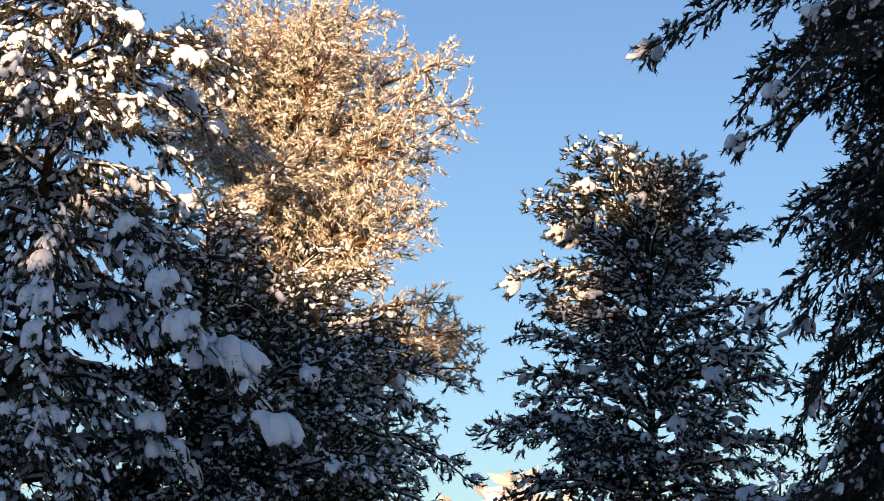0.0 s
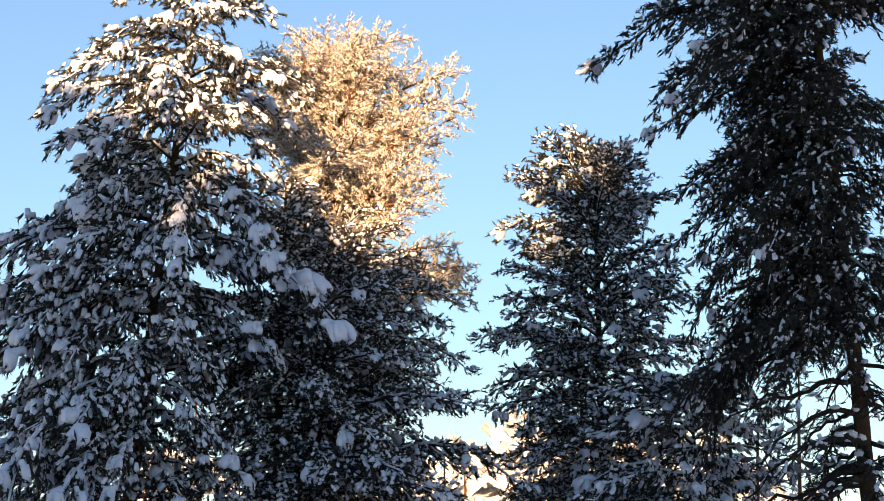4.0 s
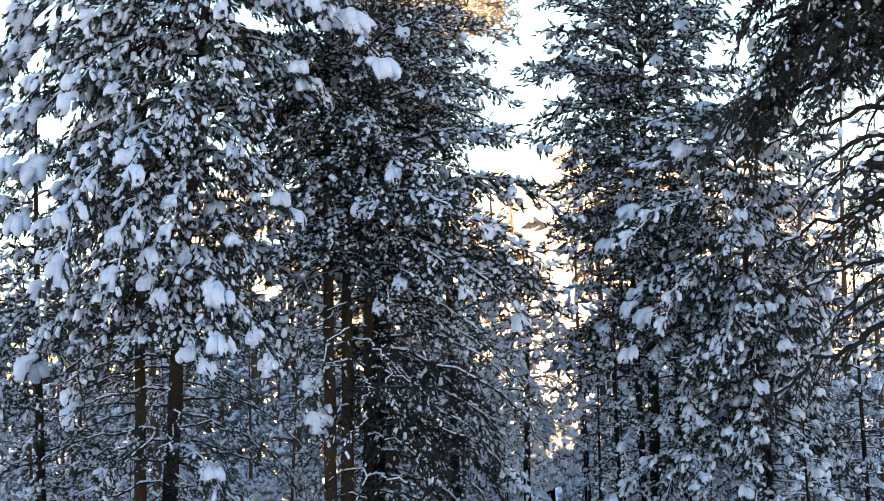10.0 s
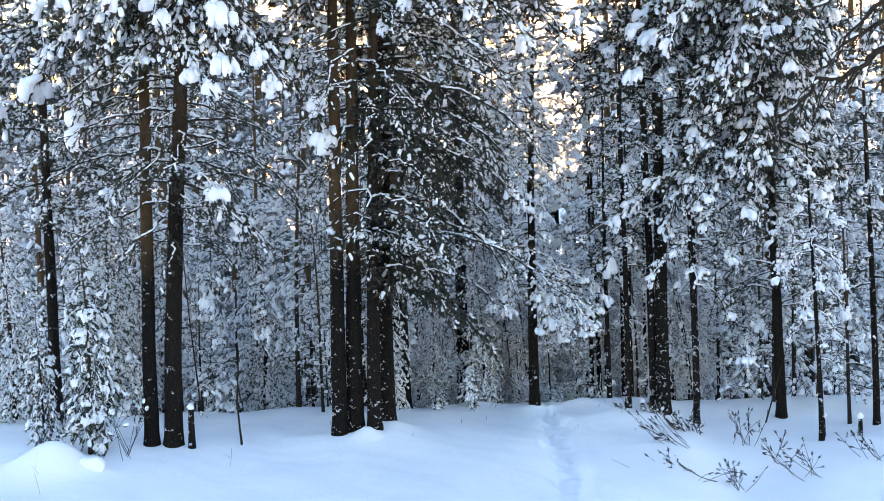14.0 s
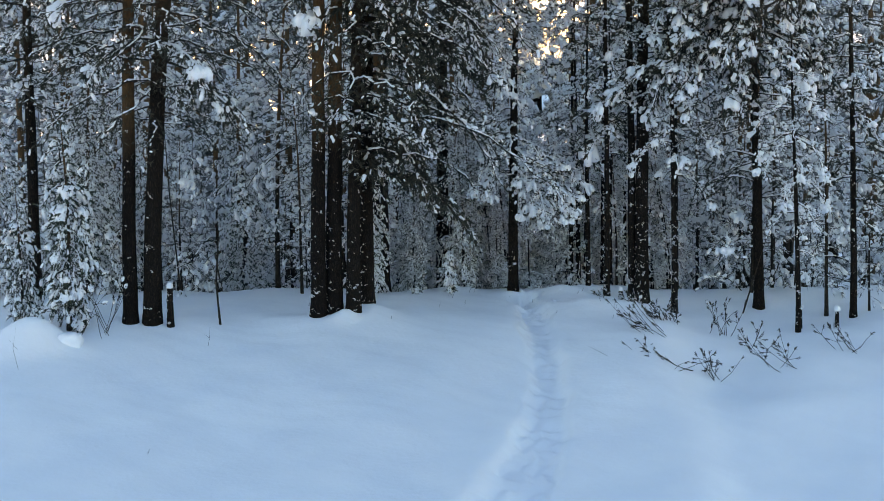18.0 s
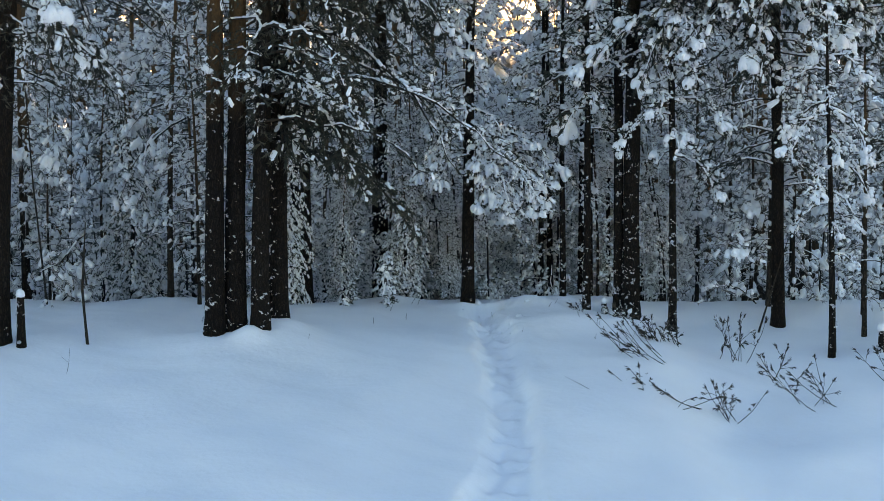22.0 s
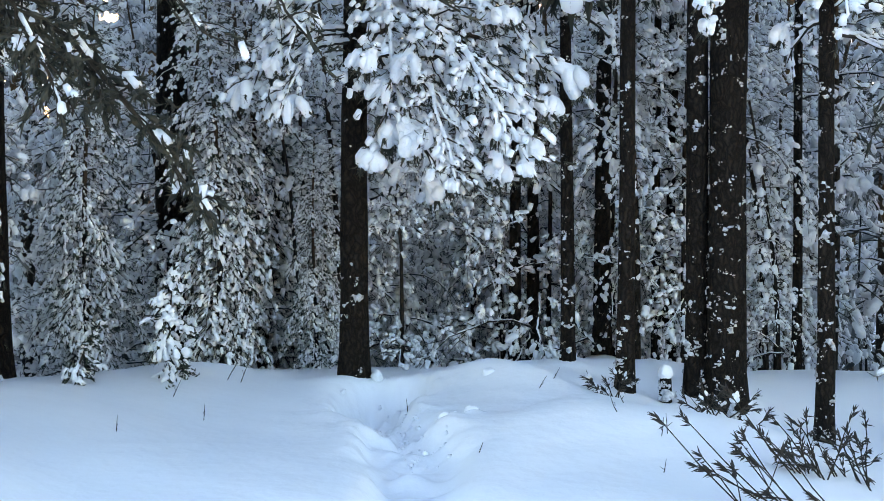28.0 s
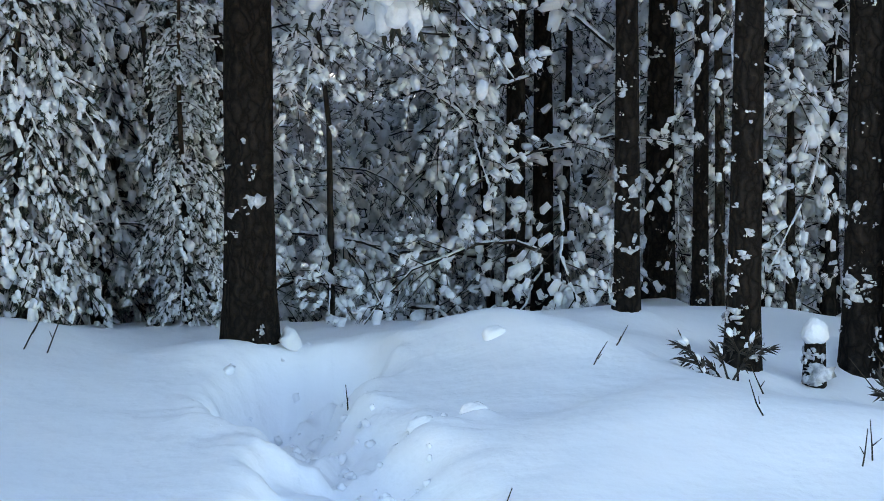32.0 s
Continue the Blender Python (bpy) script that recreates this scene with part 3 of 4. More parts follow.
def pine(name, x, y, height, radius, label, rows, kind, count, bark=BARK, lean=(0, 0), sides=14, patches=60, tilt=(0.6, -0.15), group="", seed=0, bend=0.05, depth=0.8, low_kind=None, low_z=0.0, low_share=1.0, shy=0.0, extra=()):
    """A pine with a trunk and every limb of its own. rows: height, reach to the left, reach to the right."""
    global rng
    rng = np.random.default_rng(1000 + seed)
    tree = new(name)
    tree.location = (x, y, on_ground(x, y))
    tagged(tree, label, "tree", group)
    s, at = trunk_soup(height, radius, lean, bend, sides)
    tk = linked("trunk", s.mesh("trunk", bark), tree)
    if patches:
        tagged(linked("bark_snow", stuck_snow(at, 0.05, min(height * 0.45, 6.5), int(patches * 5)).mesh("bark_snow", CRUST), tk, "white patches of wind-blown snow on the bark"), kind="stuff")
    def grow(kd, z, a, reach, pitch):
        lm = pick(kd, reach)
        p, r = at(z)
        b = linked("branch", limb_meshes(kd, lm)[0], tree)
        b.matrix_basis = turn_matrix(p + np.array([math.cos(a), math.sin(a), 0]) * r * 0.5, a, pitch, rng.normal(0, 0.15), reach / lm["length"])
        tagged(linked("needles", limb_meshes(kd, lm)[1], b), kind="stuff")
        tagged(linked("snow_load", limb_meshes(kd, lm)[2], b), kind="stuff")
        for clump in limb_meshes(kd, lm)[3]:
            linked("snow_clump", clump, b)

    z0, z1 = rows[0][0], rows[-1][0]
    for i in range(count):
        q = (i + rng.random() * 0.9) / count
        z = z0 + (z1 - z0) * q**0.88
        a = i * 2.39996 + rng.normal(0, 0.25)
        if math.sin(a) > 0.35 and rng.random() < 0.45:
            continue
        left, right = profile(rows, z)
        c = math.cos(a)
        if c > 0 and rng.random() < shy:
            continue
        reach = (right if c > 0 else left) * abs(c) + depth * 0.5 * (left + right) * (1 - abs(c))
        reach *= 1 + 0.20 * math.sin(2 * a + 0.9 * z + seed) + 0.14 * math.sin(1.9 * z + 2.3 * seed)
        reach = max(0.35, reach * rng.uniform(0.85, 1.15))
        kd = low_kind if low_kind and z < low_z else kind
        if kd != kind and rng.random() > low_share:
            continue
        pitch = tilt[1] + (tilt[0] - tilt[1]) * max(0.0, (q - 0.35) / 0.65) ** 1.6 + rng.normal(0, 0.32 if kind == "frost" else 0.14)
        grow(kd, z, a, reach, pitch)
    for z, a, reach, kd, pitch in extra:
        grow(kd, z, a, reach, pitch)
    return tree


# -- the pair of pines beside the clearing, one heavy with snow
pine("pine_tree", -6.62, 49.0, 22.8, 0.20, "tall pine with heavy drooping pads of snow on every branch",
     [(4.2, 2.4, 2.6), (7.5, 3.2, 3.0), (11.0, 3.9, 3.4), (14.0, 4.0, 3.6), (16.0, 4.2, 3.3), (17.5, 3.8, 3.2), (19.3, 3.0, 2.8), (20.6, 2.0, 2.0), (21.6, 1.3, 1.2), (22.5, 0.5, 0.5)], "laden", 200, BARK_DARK, lean=(2.3, -0.6), patches=90, group="pines round the clearing", seed=1, bend=0.02, low_kind="bare", low_z=8.6,
     extra=((5.3, 3.5, 3.4, "bare", -0.25), (5.2, -0.3, 2.2, "laden", -0.1), (6.0, -0.9, 2.0, "laden", -0.1), (6.2, -2.4, 2.2, "laden", -0.1)))
pine("pine_tree", -7.10, 49.0, 18.6, 0.165, "slim pine with a rusty trunk close beside a larger one",
     [(5.0, 2.0, 1.4), (9.0, 2.6, 1.6), (13.0, 2.8, 1.4), (16.5, 1.5, 1.0), (18.5, 0.3, 0.3)], "laden", 76, lean=(0.5, 0.4), patches=60, group="pines round the clearing", seed=2, low_kind="bare", low_z=9.0)
# -- the clump of four trunks that shares one crown
pine("pine_tree", -2.97, 49.2, 17.4, 0.175, "straight pine with a bare olive-brown trunk and a dark lower bark",
     [(9.5, 1.6, 1.4), (11.5, 2.3, 1.8), (14.0, 2.2, 1.8), (16.0, 1.6, 1.3), (17.3, 0.6, 0.6)], "fine", 84, lean=(0.35, 0.1), patches=240, group="pines in the clump", seed=3, bend=0.02)
pine("pine_tree", -2.63, 49.35, 16.8, 0.185, "straight pine with an orange-brown trunk pressed against its neighbour",
     [(6.0, 1.8, 2.2), (10.0, 1.6, 2.2), (14.0, 1.2, 2.0), (17.0, 0.3, 0.4)], "fine", 70, lean=(0.45, 0.1), patches=160, group="pines in the clump", seed=4, bend=0.02, low_kind="bare", low_z=9.0)
pine("pine_tree", -2.21, 49.3, 16.2, 0.16, "dark pine with long bare lower boughs lined with snow",
     [(3.4, 1.2, 3.0), (5.0, 1.8, 4.2), (8.0, 2.2, 4.4), (11.0, 1.4, 3.7), (14.0, 1.0, 3.2), (15.2, 0.8, 2.2), (16.1, 0.4, 0.9)], "fine", 116, BARK_DARK, lean=(0.6, 0.0), patches=180, group="pines in the clump", seed=5, low_kind="bare", low_z=9.5,
     extra=((4.3, -2.2, 1.3, "fine", -0.05), (4.2, -1.5, 1.1, "fine", -0.05), (4.4, -0.9, 1.8, "fine", -0.10), (4.2, -0.4, 2.3, "fine", -0.15), (4.9, -0.6, 2.6, "bare", -0.15), (5.6, -0.3, 3.4, "bare", -0.2), (6.3, -0.1, 3.8, "bare", -0.2), (7.2, -0.25, 4.0, "bare", -0.15)))
pine("pine_tree", -1.95, 50.0, 16.6, 0.18, "dark snow-flecked pine at the back of the clump",
     [(3.0, 0.6, 2.2), (6.0, 0.6, 3.2), (9.0, 1.0, 3.8), (12.0, 1.6, 3.5), (14.5, 1.4, 2.8), (16.4, 0.5, 1.0)], "fine", 108, BARK_DARK, lean=(0.5, 0.2), patches=320, group="pines in the clump", seed=6, low_kind="dark", low_z=8.5, depth=0.45)
# -- the tall sunlit pine behind them; part of its gold is in its colours
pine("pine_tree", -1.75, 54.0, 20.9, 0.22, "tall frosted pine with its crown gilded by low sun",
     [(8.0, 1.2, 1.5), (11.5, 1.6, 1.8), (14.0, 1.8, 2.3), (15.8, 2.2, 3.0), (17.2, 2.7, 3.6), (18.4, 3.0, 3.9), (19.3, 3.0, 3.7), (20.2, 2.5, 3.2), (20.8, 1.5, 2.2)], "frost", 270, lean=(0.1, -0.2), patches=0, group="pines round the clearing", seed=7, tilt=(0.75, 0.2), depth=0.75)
# -- the pine on the right of the gap
pine("pine_tree", 4.43, 52.55, 18.6, 0.165, "stout dark pine on a low mound of snow, flecked with ice",
     [(5.0, 1.4, 1.4), (8.0, 2.0, 1.7), (11.0, 2.6, 2.2), (13.2, 2.7, 2.3), (14.9, 2.5, 2.3), (15.9, 3.0, 2.3), (16.8, 3.2, 2.3), (17.5, 2.3, 2.0), (18.0, 1.5, 1.4), (18.5, 1.1, 1.1)], "fine", 200, BARK_DARK, lean=(0.05, 0.2), patches=300, group="pines round the clearing", seed=8, bend=0.03, low_kind="bare", low_z=7.5, tilt=(1.0, 0.10),
     extra=((4.3, 3.0, 1.5, "bare", 0.0), (4.9, -1.0, 1.2, "bare", -0.1), (3.9, -0.3, 1.2, "bare", 0.0)))
pine("pine_tree", 4.22, 52.66, 14.5, 0.10, "slimmer dark trunk grown against the stout pine",
     [(8.5, 1.2, 0.6), (11.0, 1.6, 0.8), (13.0, 1.6, 0.8), (14.3, 0.7, 0.5)], "fine", 34, BARK_DARK, lean=(-0.25, 0.1), patches=120, group="pines round the clearing", seed=19, bend=0.02, tilt=(1.0, 0.1))
# -- the snow-draped pines in front of it
pine("pine_tree", 7.25, 53.0, 13.6, 0.13, "slender pine draped in long white fingers of snow",
     [(3.0, 1.5, 1.3), (5.5, 2.4, 1.6), (8.7, 3.3, 2.2), (11.3, 3.0, 2.2), (12.7, 2.1, 1.6), (13.5, 0.9, 0.7)], "laden", 135, BARK_DARK, lean=(-1.1, -3.2), patches=120, group="pines round the clearing", seed=9, sides=10, low_kind="bare", low_z=5.6,
     extra=((2.6, -0.2, 1.4, "bare", 0.0), (3.0, 3.3, 1.7, "bare", 0.05), (3.6, -2.7, 1.8, "bare", 0.05), (4.2, -0.4, 1.8, "bare", 0.0), (4.6, 3.0, 2.1, "bare", 0.0), (5.2, -1.9, 1.8, "bare", 0.0)))
pine("pine_tree", 5.17, 52.15, 11.0, 0.078, "thin pine with sparse snowy boughs",
     [(3.0, 0.9, 0.9), (6.0, 1.6, 1.4), (9.0, 1.6, 1.6), (10.9, 0.3, 0.3)], "bough", 44, BARK_DARK, lean=(-0.3, 0.1), patches=170, group="pines round the clearing", seed=10, sides=9)
pine("pine_tree", 7.80, 50.45, 7.3, 0.065, "young pine with a bent thin stem under snow",
     [(1.8, 0.6, 0.6), (4.0, 1.0, 0.9), (6.0, 0.8, 0.7), (7.1, 0.25, 0.25)], "bough", 30, BARK_DARK, lean=(-0.25, 0), patches=50, group="pines round the clearing", seed=11, sides=8)
pine("pine_tree", 9.30, 51.9, 10.8, 0.085, "thin pine with short snowy boughs",
     [(2.0, 0.8, 0.8), (5.0, 1.4, 1.3), (8.0, 1.4, 1.2), (10.4, 0.3, 0.3)], "fine", 40, BARK_DARK, lean=(-0.2, 0.2), patches=60, group="pines round the clearing", seed=12, sides=9)
# -- the dark old pine that leans into view above
pine("pine_tree", 10.0, 47.6, 26.0, 0.26, "old dark pine with long crooked limbs against the sky",
     [(8.5, 3.4, 2.0), (11.5, 3.4, 2.5), (13.0, 3.7, 2.5), (15.0, 4.1, 2.5), (17.0, 4.1, 2.5), (18.5, 3.8, 2.5), (20.0, 3.5, 2.5), (21.5, 3.5, 2.5), (23.5, 3.0, 2.2), (25.8, 1.8, 1.0)], "dark", 480, lean=(-1.6, 0.3), patches=40, group="pines round the clearing", seed=13, depth=0.6, low_kind="crook", low_z=15.0, low_share=0.36, shy=0.62)
# -- the pine over the trail
pine("pine_tree", 1.43, 53.3, 10.0, 0.125, "pine beside the trail with white boughs above a bare trunk",
     [(2.3, 0.6, 1.5), (2.9, 0.9, 2.3), (3.6, 0.9, 1.7), (4.2, 0.8, 0.3), (5.0, 0.9, 0.4), (6.4, 1.5, 1.1), (8.6, 1.4, 1.0), (9.9, 0.4, 0.3)], "bough", 90, BARK_DARK, lean=(0.2, 0.1), patches=45, group="pines round the clearing", seed=14, low_kind="bough", low_z=4.4,
     extra=((2.9, 3.1, 1.0, "bough", 0.0), (2.75, 2.6, 0.9, "bough", -0.05), (2.8, -2.4, 0.9, "bough", -0.05), (2.85, -0.15, 2.0, "bough", 0.12), (2.7, -0.6, 1.6, "bough", 0.05), (3.0, 0.3, 2.2, "bough", 0.12), (2.65, -1.2, 1.1, "bough", 0.0), (3.2, -0.3, 1.7, "bough", 0.1)))
# -- further trunks of the edge
pine("pine_tree", -9.66, 51.7, 14.0, 0.145, "dark pine at the edge of the thicket",
     [(4.5, 1.5, 1.5), (8.0, 2.2, 2.0), (12.0, 1.4, 1.4), (13.8, 0.3, 0.3)], "fine", 46, BARK_DARK, patches=60, group="pines round the clearing", seed=15)
pine("pine_tree", -12.0, 49.5, 20.0, 0.2, "tall snowy pine at the edge of the clearing",
     [(8.0, 0.6, 1.9), (12.0, 0.6, 2.2), (16.0, 0.6, 2.0), (19.8, 0.3, 0.6)], "laden", 46, patches=0, group="pines round the clearing", seed=18)
pine("pine_tree", 3.60, 52.4, 9.5, 0.075, "thin flecked pine with snow balls on its bark",
     [(3.2, 0.8, 0.7), (6.0, 1.2, 1.1), (9.3, 0.3, 0.3)], "fine", 30, BARK_DARK, patches=130, group="pines round the clearing", seed=16, sides=9)
pine("pine_tree", -0.25, 55.6, 13.0, 0.17, "dark pine standing behind snowy saplings",
     [(4.5, 1.2, 1.5), (8.0, 1.8, 1.8), (11.0, 1.2, 1.2), (12.8, 0.3, 0.3)], "fine", 40, BARK_DARK, patches=50, group="pines round the clearing", seed=17, sides=10)

# ---------------------------------------------------------------- joined trees for the thicket


def template(name, height, radius, rows, kind, count, seed, tilt=(0.8, -0.2), thin=1.0):
    """A tree whose branches, needles and snow are joined, for the thicket."""
    global rng
    rng = np.random.default_rng(2000 + seed)
    s, at = trunk_soup(height, radius, (rng.normal(0, 0.2), rng.normal(0, 0.2)), 0.08, 7)
    wood, green, snow = Soup(), Soup(), Soup()
    z0, z1 = rows[0][0], rows[-1][0]
    for i in range(count):
        q = (i + rng.random()) / count
        z = z0 + (z1 - z0) * q
        a = i * 2.39996 + rng.normal(0, 0.3)
        reach = max(0.3, profile(rows, z)[0] * rng.uniform(0.7, 1.1))
        lm = pick(kind, reach)
        p, r = at(z)
        pitch = tilt[1] + (tilt[0] - tilt[1]) * q**2 + rng.normal(0, 0.15)
        m = np.array(turn_matrix(p, a, pitch, 0, reach / lm["length"]))
        wood.joined(lm["wood"], m)
        green.joined(lm["green"], m)
        snow.joined(lm["snow"], m)
        for c in lm["clumps"]:
            snow.joined(c, m)
    return name, s.mesh("trunk", THICKET_BARK), wood.mesh("crown_wood", TWIG), green.mesh("needles", GREEN.get(kind, NEEDLE), False), snow.mesh("snow_load", SNOW), height


def with_needles(t, mat):
    """The same tree with other needles."""
    me = t[3].copy()
    me.materials[0] = mat
    return (*t[:3], me, *t[4:])


def place_template(t, x, y, scale, turn, label, group):
    tree = new(t[0])
    tree.matrix_basis = Matrix.Translation((x, y, on_ground(x, y))) @ Matrix.Rotation(turn, 4, "Z") @ Matrix.Scale(scale, 4)
    tagged(tree, label, "tree", group)
    for nm, me in zip(("trunk", "crown_wood", "needles", "snow_load"), t[1:5]):
        if not len(me.polygons):
            continue
        tagged(linked(nm, me, tree), kind="" if nm == "trunk" else "stuff")
    return tree


YOUNG = [template("young_pine", 6.5, 0.045, [(0.6, 0.55, 0), (2.5, 0.95, 0), (4.5, 0.8, 0), (6.4, 0.25, 0)], "far", 30, 1),
         template("young_pine", 8.0, 0.055, [(0.7, 0.7, 0), (3.5, 1.1, 0), (6.0, 0.9, 0), (7.9, 0.25, 0)], "far", 32, 2),
         template("young_pine", 5.2, 0.040, [(0.4, 0.6, 0), (2.0, 0.9, 0), (5.1, 0.25, 0)], "far", 26, 3)]
YOUNG_NEAR = [template("young_pine", 5.5, 0.035, [(0.5, 0.4, 0), (2.5, 0.8, 0), (4.0, 0.7, 0), (5.4, 0.25, 0)], "close", 30, 21),
              template("young_pine", 4.2, 0.03, [(0.3, 0.45, 0), (2.0, 0.75, 0), (4.1, 0.2, 0)], "close", 26, 22)]
FIRS = [template("spruce_tree", 5.2, 0.055, [(0.3, 1.05, 0), (1.5, 0.95, 0), (3.5, 0.6, 0), (5.1, 0.18, 0)], "spruce", 64, 4, (0.7, -0.30)),
        template("spruce_tree", 2.2, 0.03, [(0.15, 0.5, 0), (1.2, 0.35, 0), (2.1, 0.12, 0)], "spruce", 18, 5, (0.7, -0.2))]
DRAPED = template("spruce_tree", 5.0, 0.06, [(0.5, 0.75, 0), (1.6, 0.95, 0), (3.2, 0.65, 0), (4.9, 0.2, 0)], "drape", 46, 31, (0.6, -0.35))
TALL = [template("pine_tree", 12.5, 0.12, [(2.5, 1.0, 0), (5.0, 1.6, 0), (8.5, 1.7, 0), (11.0, 1.1, 0), (12.4, 0.3, 0)], "far", 26, 6),
        template("pine_tree", 14.0, 0.14, [(3.5, 1.2, 0), (7.0, 1.8, 0), (10.5, 1.6, 0), (13.8, 0.3, 0)], "far", 26, 7),
        template("pine_tree", 11.0, 0.10, [(2.0, 1.0, 0), (5.0, 1.5, 0), (8.0, 1.4, 0), (10.8, 0.3, 0)], "far", 24, 8)]
MIDDLE = [template("pine_tree", 15.0, 0.14, [(1.0, 1.4, 0), (5.0, 1.9, 0), (9.5, 1.8, 0), (13.0, 1.2, 0), (14.8, 0.4, 0)], "mid", 44, 11),
          template("pine_tree", 13.5, 0.12, [(0.8, 1.4, 0), (5.0, 1.8, 0), (9.0, 1.6, 0), (13.3, 0.4, 0)], "mid", 40, 12)]
BELT = [template("pine_tree", 13.0, 0.14, [(1.5, 1.5, 0), (7.0, 2.0, 0), (10.5, 1.7, 0), (12.8, 0.5, 0)], "belt", 20, 9),
        template("pine_tree", 12.0, 0.12, [(1.5, 1.6, 0), (6.0, 1.9, 0), (9.5, 1.5, 0), (11.8, 0.5, 0)], "belt", 18, 10)]

rng = np.random.default_rng(99)
picked = []


def free_spot(x, y, gap):
    return all((x - a) ** 2 + (y - b) ** 2 > gap * gap for a, b in picked)


def in_lane(x, y):
    """The narrow lane of low growth where light comes through between the pines."""
    return abs(x - (2.06 + (y - 62) * 0.0333)) < 0.5


def scatter(kinds, count, x0, x1, y0, y1, gap, label, group, lo, hi, keep=lambda x, y: True):
    made = tries = 0
    while made < count and tries < 4000:
        tries += 1
        x, y = rng.uniform(x0, x1), rng.uniform(y0, y1)
        if not keep(x, y) or not free_spot(x, y, gap):
            continue
        picked.append((x, y))
        made += 1
        t = kinds[int(rng.integers(len(kinds)))]
        place_template(t, x, y, rng.uniform(lo, hi), rng.uniform(0, 6.28), label, group)


def behind(x, y):
    return y > (54.9 if -1.5 < x < 6 else 52.3 if x < -1.5 else 51.8)


near_trail = lambda x, y: -1.4 < x < 5.8 and y < 58.5
open_wood = lambda x, y: behind(x, y) and not in_lane(x, y) and not near_trail(x, y)
scatter(YOUNG_NEAR, 22, -1.4, 5.6, 54.9, 57.5, 0.42, "slim young pine thick with small pads of snow", "young pines behind the trail", 0.8, 1.15, lambda x, y: not in_lane(x, y))
scatter(YOUNG_NEAR, 16, -1.2, 6.6, 57.5, 66, 0.6, "young pine thick with small pads of snow", "young pines behind the trail", 1.4, 2.0, lambda x, y: not in_lane(x, y))
scatter(YOUNG, 40, -12, 13, 51.6, 60, 0.5, "thin young pine bowed under snow in the thicket", "young pines of the thicket", 0.75, 1.2, open_wood)
scatter(FIRS[:1], 6, -11, -2, 53, 58, 0.9, "small spruce with drooping snow-covered boughs", "spruces of the thicket", 0.8, 1.2, open_wood)
scatter(TALL, 28, -15, 17, 56, 72, 1.0, "snow-covered pine deep in the wood", "pines of the wood", 0.9, 1.25,
        lambda x, y: abs(x - 2.4 - (y - 62) * 0.036) > 1.55)
scatter(MIDDLE, 54, -17, 20, 71, 90, 0.9, "snow-covered pine deep in the wood", "pines of the wood", 0.9, 1.2, lambda x, y: abs(x - 2.4 - (y - 62) * 0.036) > 1.15)
scatter(MIDDLE, 30, -15, 17, 74, 96, 0.9, "tall snow-covered pine deep in the wood", "pines of the wood", 1.25, 1.5, lambda x, y: abs(x - 2.4 - (y - 62) * 0.036) > 1.55)
scatter(MIDDLE, 18, -14, 15, 59, 71, 0.9, "snow-covered pine deep in the wood", "pines of the wood", 0.75, 1.0, lambda x, y: abs(x - 2.4 - (y - 62) * 0.036) > 1.55)
scatter(YOUNG, 10, 0.4, 4.2, 55.5, 68, 0.5, "snow-covered pine deep in the wood", "pines of the wood", 1.1, 1.45, lambda x, y: open_wood(x, y) and abs(x - 2.06 - (y - 62) * 0.0333) > 1.1)
scatter(YOUNG, 12, 0.6, 4.6, 60, 70, 0.5, "low pine sapling under snow", "young pines of the thicket", 0.5, 0.75)
scatter(YOUNG, 6, 0.5, 4.0, 58.5, 66, 0.5, "low pine sapling under snow", "young pines of the thicket", 0.45, 0.6, in_lane)


def thicket(name, label, kind, count, x0, x1, y0, y1, top_z, stems, seed):
    """The tangle of twigs, saplings and snow between the trunks."""
    global rng
    rng = np.random.default_rng(seed)
    s_wood, s_green, s_snow = Soup(), Soup(), Soup()
    made = 0
    while made < count:
        x, y = rng.uniform(x0, x1), rng.uniform(y0, y1)
        if not behind(x, y) or (kind == "far" and near_trail(x, y)):
            continue
        made += 1
        lm = LIMB_STOCK[kind][int(rng.integers(2, 6))]
        z = max(on_ground(x, y), -1.2) + rng.random() ** 1.3 * (2.9 if in_lane(x, y) else top_z) + 0.15
        m = np.array(turn_matrix((x, y, z), rng.uniform(0, 6.28), rng.normal(0.15, 0.35), rng.normal(0, 0.4), rng.uniform(0.7, 1.2)))
        s_wood.joined(lm["wood"], m)
        s_green.joined(lm["green"], m)
        s_snow.joined(lm["snow"], m)
        for c in lm["clumps"]:
            s_snow.joined(c, m)
    for i in range(stems):
        x, y = rng.uniform(x0, x1), rng.uniform(y0, y1)
        if behind(x, y):
            h = rng.uniform(1.5, 3.2 if in_lane(x, y) else 6)
            b = np.array([x, y, on_ground(x, y) - 0.1])
            d = np.array([rng.normal(0, 0.25), rng.normal(0, 0.2), h])
            tube(s_wood, [b, b + d * 0.5 + rng.normal(0, 0.06, 3), b + d], (0.022, 0.016, 0.006), 5)
    top = new(name)
    tagged(top, label, "thicket", kind="stuff")
    for nm, so, mt in (("twig_mass", s_wood, TWIG), ("needle_mass", s_green, DUSTED), ("snow_mass", s_snow, SNOW)):
        tagged(linked(nm, so.mesh(nm, mt, nm != "needle_mass"), top), kind="stuff")


thicket("thicket", "dense tangle of snow-laden twigs between the trunks", "far", 560, -13, 14, 52.5, 66, 7.5, 60, 31)
thicket("thicket", "fine snowy brush of young pines beyond the trail", "close", 480, -1.5, 5.6, 54.9, 58.5, 3.8, 6, 32)
rng = np.random.default_rng(33)

